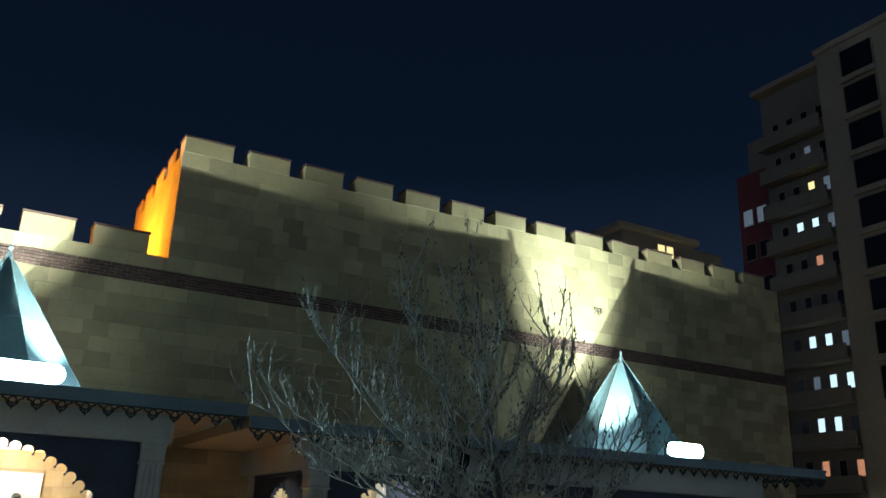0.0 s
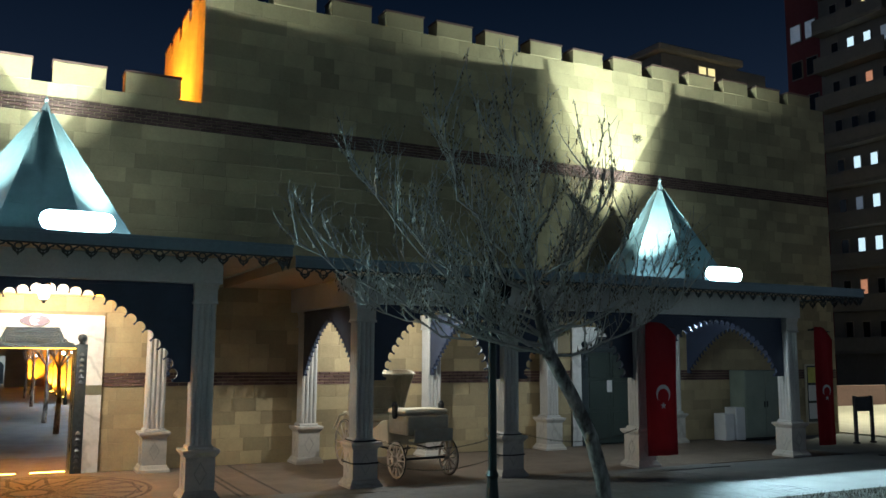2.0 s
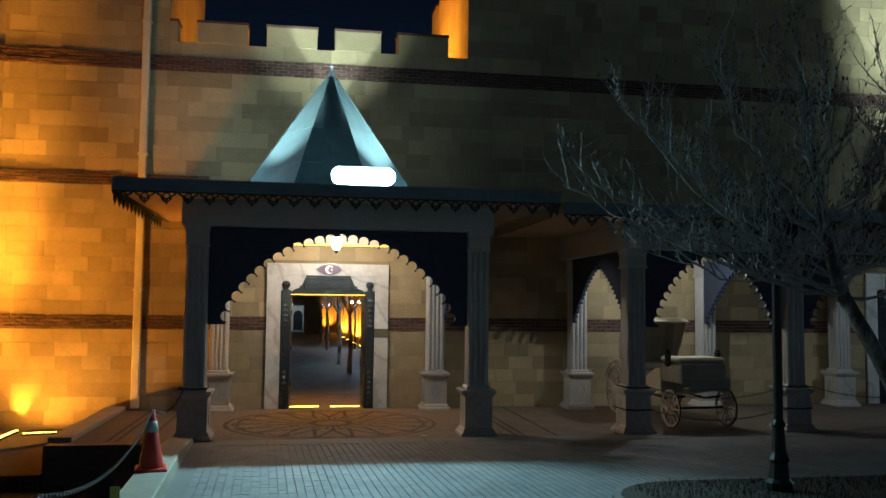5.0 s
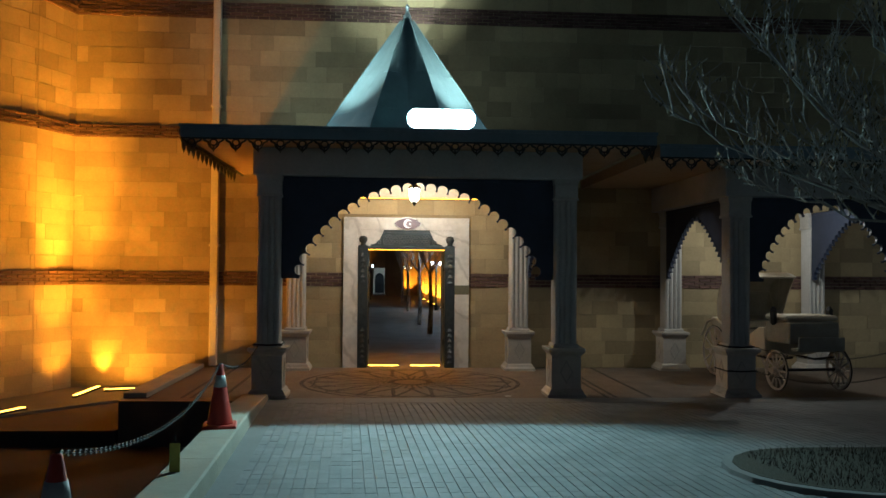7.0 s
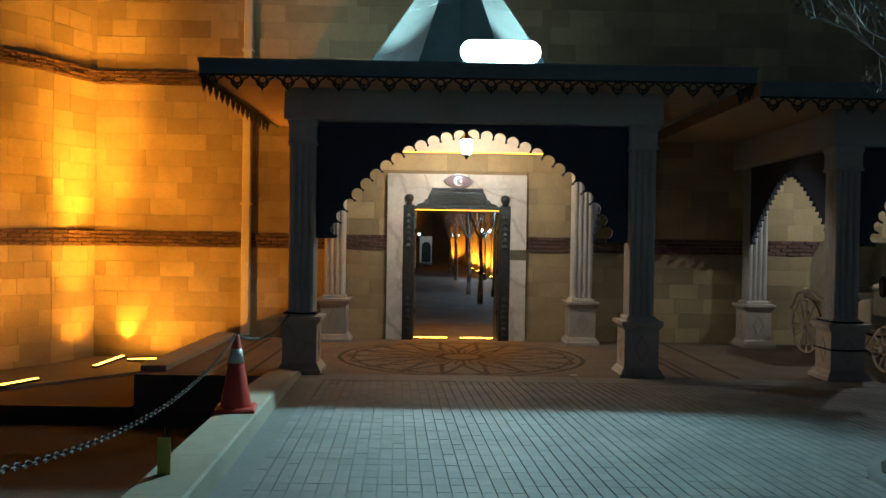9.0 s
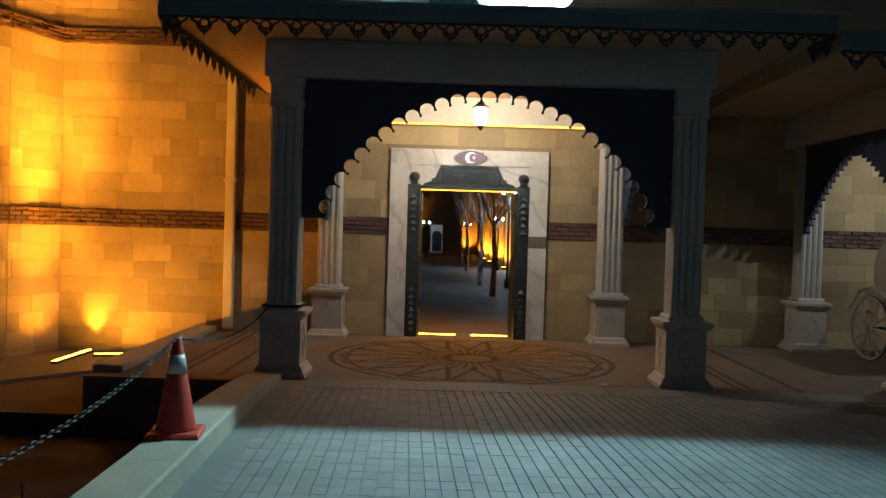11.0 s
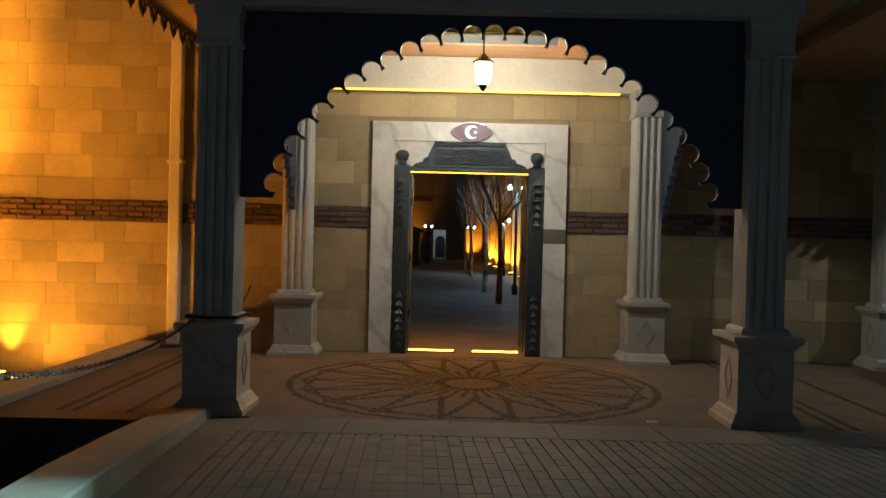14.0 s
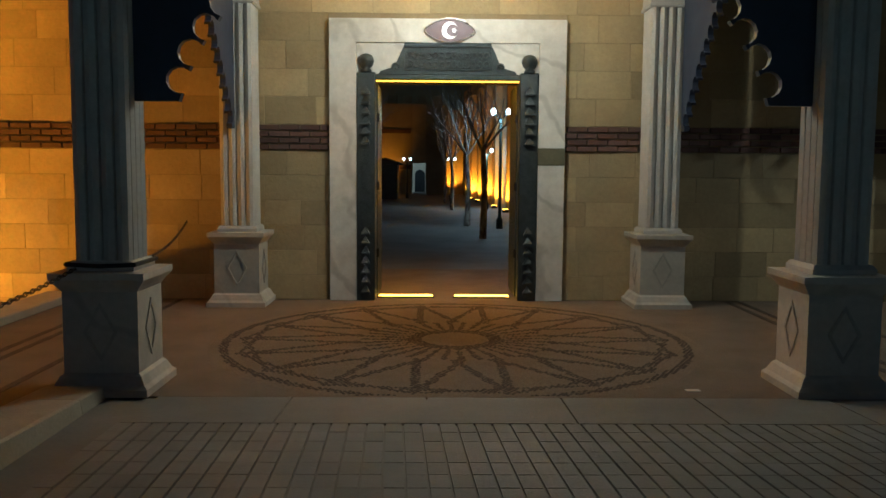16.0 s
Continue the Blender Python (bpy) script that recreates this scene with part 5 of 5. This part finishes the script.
# ---- buildings ----
def storeys(thing_ob, x, y0, y1, z0, n, step, lit, mat_wall):
    """Balconies and windows on the side that looks to the square."""
    w = y1 - y0
    for k in range(n):
        z = z0 + k * step
        part("balcony", bevelled(boxes((x - 1.2, x - 1.05, y0 + 0.2, y1 - 0.2, z - 0.1, z + 0.95)), 0.03), mat_wall, thing_ob)
        part("slab", boxes((x - 1.2, x, y0 + 0.2, y1 - 0.2, z - 0.3, z - 0.1)), mat_wall, thing_ob)
        for j in range(4):
            a = y0 + 0.5 + j * (w - 0.8) / 4
            b = a + (w - 0.8) / 4 - 0.75
            win = part("window", boxes((x - 0.06, x + 0.02, a, b, z + 0.9, z + 2.2)), CONCRETE_LIGHT, thing_ob)
            m = lit.get((k, j))
            part("pane", boxes((x - 0.09, x - 0.065, a + 0.08, b - 0.08, z + 0.98, z + 2.12)), DARK_GLASS if m is None else LIT[m], win)


A = thing("apartment_building", "tall dim apartment block with balconies and some lit windows", "building", (0, 0, 0), "apartment blocks")
part("wall", boxes((58.0, 72.0, 38.4, 45.0, -0.5, 40.3)), CONCRETE, A)
part("roof", bevelled(boxes((57.0, 72.3, 38.2, 45.3, 40.3, 40.8)), 0.05), CONCRETE_LIGHT, A)
storeys(A, 58.0, 38.4, 45.0, 3.0, 11, 3.2, {(1, 0): 2, (1, 2): 2, (2, 1): 0, (2, 2): 0, (3, 0): 0, (3, 1): 0, (3, 2): 3, (4, 0): 3, (4, 1): 0, (4, 2): 0, (6, 1): 2, (7, 0): 3, (7, 1): 0, (7, 2): 0, (8, 1): 1, (8, 0): 3, (9, 1): 3}, CONCRETE)
B = thing("apartment_building", "tall pale-framed apartment block with recessed windows", "building", (0, 0, 0), "apartment blocks")
part("wall", boxes((57.0, 72.0, 14.0, 38.35, -0.5, 41.0)), CONCRETE_LIGHT, B)
part("roof", boxes((56.7, 72.2, 13.7, 38.36, 41.0, 41.5)), CONCRETE_LIGHT, B)
for k in range(12):
    for j, yy in enumerate((33.3, 29.0, 24.7, 20.4)):
        z = 2.6 + 3.2 * k
        w = part("window", boxes((56.9, 57.02, yy, yy + 2.9, z, z + 2.5)), CONCRETE, B)
        part("pane", boxes((56.86, 56.895, yy + 0.12, yy + 2.78, z + 0.1, z + 2.4)), LIT[0] if (k, j) in ((2, 0), (4, 1)) else DARK_GLASS, w)
        part("sill", bevelled(boxes((56.6, 56.9, yy - 0.1, yy + 3.0, z - 0.45, z)), 0.03), CONCRETE_LIGHT, B)
C = thing("apartment_building", "dark red rendered apartment block with few lit windows", "building", (0, 0, 0), "apartment blocks")
part("wall", boxes((58.6, 72.0, 45.05, 48.8, -0.5, 34.0)), RED_TOWER, C)
part("stair_head", boxes((59.5, 66.0, 45.4, 48.0, 34.0, 37.5)), CONCRETE, C)
for k in range(9):
    for yy, lit in ((45.7, k == 8), (47.2, k == 8)):
        w = part("window", boxes((58.5, 58.62, yy, yy + 1.1, 3.4 + 3.2 * k, 5.0 + 3.2 * k)), CONCRETE, C)
        part("pane", boxes((58.46, 58.495, yy + 0.07, yy + 1.03, 3.5 + 3.2 * k, 4.9 + 3.2 * k)), LIT[3] if lit else DARK_GLASS, w)
D = thing("apartment_building", "low dim rooftop behind the castle wall", "building", (0, 0, 0), "apartment blocks")
part("wall", boxes((36.5, 43.0, 40.0, 48.0, -0.5, 21.9)), CONCRETE, D)
part("roof", bevelled(boxes((36.0, 43.4, 39.6, 48.3, 21.9, 22.4)), 0.08), CONCRETE_LIGHT, D)
part("stair_head", boxes((43.4, 46.4, 40.5, 45.0, -0.5, 22.0)), CONCRETE, D)
for xx in (39.6, 40.4):
    w = part("window", boxes((xx, xx + 0.7, 39.93, 40.02, 20.3, 21.5)), CONCRETE_LIGHT, D)
    part("pane", boxes((xx + 0.06, xx + 0.64, 39.9, 39.926, 20.36, 21.44)), LIT[1], w)

# ---- pieces of walls, floors and pavements ----


def soup(name, items, mat, parent, proud_axis=None):
    """Many small blocks in one mesh: (eight corners) each."""
    verts, faces = [], []
    for c in items:
        k = len(verts)
        verts += c
        faces += [(k + 4, k + 5, k + 6, k + 7), (k, k + 1, k + 5, k + 4), (k + 1, k + 2, k + 6, k + 5), (k + 2, k + 3, k + 7, k + 6), (k + 3, k, k + 4, k + 7)]
    me = bpy.data.meshes.new(name)
    me.from_pydata(verts, [], faces)
    me.validate()
    me.materials.append(mat)
    o = new(name, me)
    o.parent = parent
    o["kind"] = "stuff"
    bm = bmesh.new()
    bm.from_mesh(me)
    bmesh.ops.recalc_face_normals(bm, faces=bm.faces[:])
    bm.to_mesh(me)
    bm.free()
    return o


def face_block(p, d, u0, u1, z0, z1, proud, c=0.006):
    """A block on an upright face that starts at p and runs along d; its front edges are eased."""
    n = Vector((d.y, -d.x))
    lo = [p + d * u0, p + d * u1]
    out = []
    for depth, e in ((0.0, 0.0), (proud, c)):
        for u, z in ((u0 + e, z0 + e), (u1 - e, z0 + e), (u1 - e, z1 - e), (u0 + e, z1 - e)):
            q = p + d * u + n * depth
            out.append((q.x, q.y, z))
    return out


rnd = random.Random(5)


def courses(z0, z1, h):
    n = max(1, round((z1 - z0) / h))
    return [(z0 + (z1 - z0) * i / n, z0 + (z1 - z0) * (i + 1) / n) for i in range(n)]


def clad(p, q, ranges, near, parent, voids=(), h_of=0.3, far_mat=STONE_FAR, near_mat=STONE):
    """Ashlar on the face from p to q; near(u, z) picks the blocks that are objects of their own."""
    p, q = Vector(p), Vector(q)
    d = (q - p).normalized()
    length = (q - p).length
    far = []
    for z0, z1, h in ranges:
        for a, b in courses(z0, z1, h):
            u = -rnd.uniform(0, 0.5)
            while u < length:
                w = rnd.uniform(0.42, 0.82)
                s, e = max(u, 0), min(u + w, length)
                u += w
                cuts = [(s, e)]
                for v0, v1, vz0, vz1 in voids:
                    if b <= vz0 + 0.01 or a >= vz1 - 0.01:
                        continue
                    cuts = [c for s1, e1 in cuts for c in ((s1, min(e1, v0)), (max(s1, v1), e1)) if c[1] - c[0] > 0.02]
                for s1, e1 in cuts:
                    if e1 - s1 < 0.03:
                        continue
                    blk = face_block(p, d, s1 + 0.002, e1 - 0.002, a + 0.002, b - 0.002, rnd.uniform(0.004, 0.008), 0.003)
                    if near((s1 + e1) / 2, (a + b) / 2):
                        o = soup("stone_block", [blk], near_mat, parent)
                        del o["kind"]
                    else:
                        far.append(blk)
    if far:
        soup("stone_courses", far, far_mat, parent)


def brick_band(p, q, z0, z1, rows, near, parent, voids=()):
    p, q = Vector(p), Vector(q)
    d, length, far = (q - p).normalized(), (q - p).length, []
    for r in range(rows):
        a, b = z0 + (z1 - z0) * r / rows, z0 + (z1 - z0) * (r + 1) / rows
        u = -0.12 * (r % 2)
        while u < length:
            cuts = [(max(u, 0.0), min(u + 0.24, length))]
            u += 0.24
            for v0, v1, vz0, vz1 in voids:
                if a < vz1 and b > vz0:
                    cuts = [c for s1, e1 in cuts for c in ((s1, min(e1, v0)), (max(s1, v1), e1))]
            for s, e in cuts:
                if e - s < 0.03:
                    continue
                blk = face_block(p, d, s + 0.006, e - 0.006, a + 0.007, b - 0.007, rnd.uniform(0.026, 0.042), 0.004)
                if near((s + e) / 2):
                    o = soup("brick", [blk], BRICK, parent)
                    del o["kind"]
                else:
                    far.append(blk)
    soup("brick_courses", far, BRICK_FAR, parent)


LEFT = (-6.42, WALL)
voids = [(c - 1.38 + 6.42, c + 1.38 + 6.42, -1, 3.28) for c, _ in GATES]
clad(LEFT, (25.05, WALL), [(0.0, 1.76, 0.293), (2.06, 3.66, 0.32)], lambda u, z: 2.0 < u < 11.4 and z < 3.4, castle, voids)
clad(LEFT, (-3.98, WALL), [(-0.6, 0.0, 0.3)], lambda u, z: False, castle)
clad(LEFT, (25.05, WALL), [(3.66, 4.93, 0.32), (5.2, 7.56, 0.34)], lambda u, z: False, castle)
clad(LEFT, (-2.95, WALL), [(7.92, 13.0, 0.36)], lambda u, z: False, castle)
clad((-2.95, WALL), (3.9, WALL), [(7.92, TOP_LOW, 0.32)], lambda u, z: False, castle)
clad((3.9, WALL), (25.05, WALL), [(7.92, TOP_HIGH, 0.38)], lambda u, z: False, castle)
brick_band(LEFT, (25.05, WALL), 1.76, 2.06, 4, lambda u: 4.2 < u < 10.5, castle, [(v[0], v[1], 0, 3) for v in voids])
brick_band(LEFT, (-2.0, WALL), 4.93, 5.2, 4, lambda u: False, castle)
clad((-2.0, WALL), (25.05, WALL), [(4.93, 5.2, 0.3)], lambda u, z: False, castle)
brick_band(LEFT, (25.05, WALL), 7.56, 7.92, 5, lambda u: False, castle)
for p, q in zip(OBLIQUE, OBLIQUE[1:]):
    clad(q, p, [(-0.6, 1.76, 0.3), (2.06, 4.93, 0.32), (5.2, 7.56, 0.34), (7.92, 13.0, 0.36)], lambda u, z: z < 4.6 and u < 3.6, tower)
    for z0, z1 in ((1.76, 2.06), (4.93, 5.2), (7.56, 7.92)):
        brick_band(q, p, z0, z1, 4, lambda u: False, tower)

# pavers: long rows that run towards the gate
pav = []
TILT_P = 0.045


def paver(x0, x1, y0, y1, lift):
    c = []
    for z, e in ((-0.03, 0.0), (lift, 0.002)):
        for x, y in ((x0 + e, y0 + e), (x1 - e, y0 + e), (x1 - e, y1 - e), (x0 + e, y1 - e)):
            c.append((x - (y - 14.1) * TILT_P, y, level(y) + z))
    return c


def on_island(x, y):
    return (x > 4.75 and y < 9.86) or math.hypot(x - 4.75, y - 8.75) < 1.1


x = -1.32
while x < 13.0:
    y = 6.36
    while y < 14.12:
        y1 = min(y + 0.195, 14.16)
        if y1 - y > 0.03 and not on_island(x - (y - 14.1) * TILT_P + 0.05, y + 0.1):
            blk = paver(x + 0.0045, x + 0.1005, y + 0.0006 + rnd.uniform(0, 0.0012), y1 - 0.0006, rnd.uniform(0.0, 0.0025))
            if 12.6 < y < 14.2 and -0.5 < x < 2.6:
                o = soup("paver", [blk], PAVER, road)
                del o["kind"]
            else:
                pav.append(blk)
        y = y1
    x += 0.105
soup("paver_field", pav, PAVER_FAR, road)
# smooth stone strips beside the kerb and the porch
strip = []
for i in range(18):
    strip.append([(a, b, level(b) + z) for z in (-0.03, 0.004) for a, b in ((-1.3 + 0.9 * i, 14.16), (-0.41 + 0.9 * i, 14.16), (-0.41 + 0.9 * i, 14.85), (-1.3 + 0.9 * i, 14.85))])
for s in strip:
    o = soup("border_slab", [s], PAVING, road)
    del o["kind"]

# pebble mosaic in the porch floor
CX, CY = 0.74, 16.86
segs = []
for i in range(18):
    for step, width, r in ((8, 0.036, 1.92), (2, 0.026, 1.92)):
        a, b = 2 * math.pi * i / 18, 2 * math.pi * (i + step) / 18
        segs.append((Vector((CX + r * math.cos(a), CY + r * math.sin(a))), Vector((CX + r * math.cos(b), CY + r * math.sin(b))), width))
seg_a = np.array([s[0][:] for s in segs])
seg_d = np.array([(s[1] - s[0])[:] for s in segs])
seg_w = np.array([s[2] for s in segs])


def dark_here(x, y):
    r = math.hypot(x - CX, y - CY)
    if 2.00 < r < 2.08 or 0.30 < r < 0.37:
        return True
    if r < 0.3 or r > 1.99:
        return False
    if 0.44 < r < 0.86:
        return (math.atan2(y - CY, x - CX) / (2 * math.pi) * 36) % 1 < 0.42
    w = np.array((x, y)) - seg_a
    t = np.clip((w * seg_d).sum(1) / (seg_d ** 2).sum(1), 0, 1)
    return bool((np.hypot(*(w - seg_d * t[:, None]).T) < seg_w).any())


def pebbles():
    sets = {True: ([], []), False: ([], [])}
    step = 0.036
    for i in range(-61, 62):
        for j in range(-68, 69):
            x, y = CX + step * (i + 0.5 * (j % 2)) + rnd.uniform(-0.006, 0.006), CY + step * j * 0.9 + rnd.uniform(-0.006, 0.006)
            if math.hypot(x - CX, y - CY) > 2.17 or y < 14.9 or y > 19.2:
                continue
            v, f = sets[dark_here(x, y)]
            k, r, t = len(v), rnd.uniform(0.014, 0.019), rnd.uniform(0, 1)
            v += [(x + r * math.cos(t + m * 1.2566), y + r * math.sin(t + m * 1.2566), 0.001) for m in range(5)]
            v.append((x, y, rnd.uniform(0.006, 0.011)))
            f += [(k + m, k + (m + 1) % 5, k + 5) for m in range(5)]
    for dark, name, mat in ((True, "dark_pebbles", PEBBLE_DARK), (False, "light_pebbles", PEBBLE_LIGHT)):
        me = bpy.data.meshes.new(name)
        me.from_pydata(sets[dark][0], [], sets[dark][1])
        me.materials.append(mat)
        for pl in me.polygons:
            pl.use_smooth = True
        o = new(name, me)
        o.parent, o["kind"] = porch, "stuff"


pebbles()
for x in (-3.1, -2.95, -2.45, 4.0, 4.15, 4.75):
    part("border_line", boxes((x, x + 0.06, 14.92, 19.15, 0.001, 0.005)), PEBBLE_DARK, porch, "line of dark pebbles")
paper = thing("scrap_of_paper", "small white scrap of paper on the floor", "litter", (2.35, 15.05, 0.004))
part("sheet", boxes((-0.05, 0.05, -0.025, 0.025, 0, 0.004)), WHITE, paper)
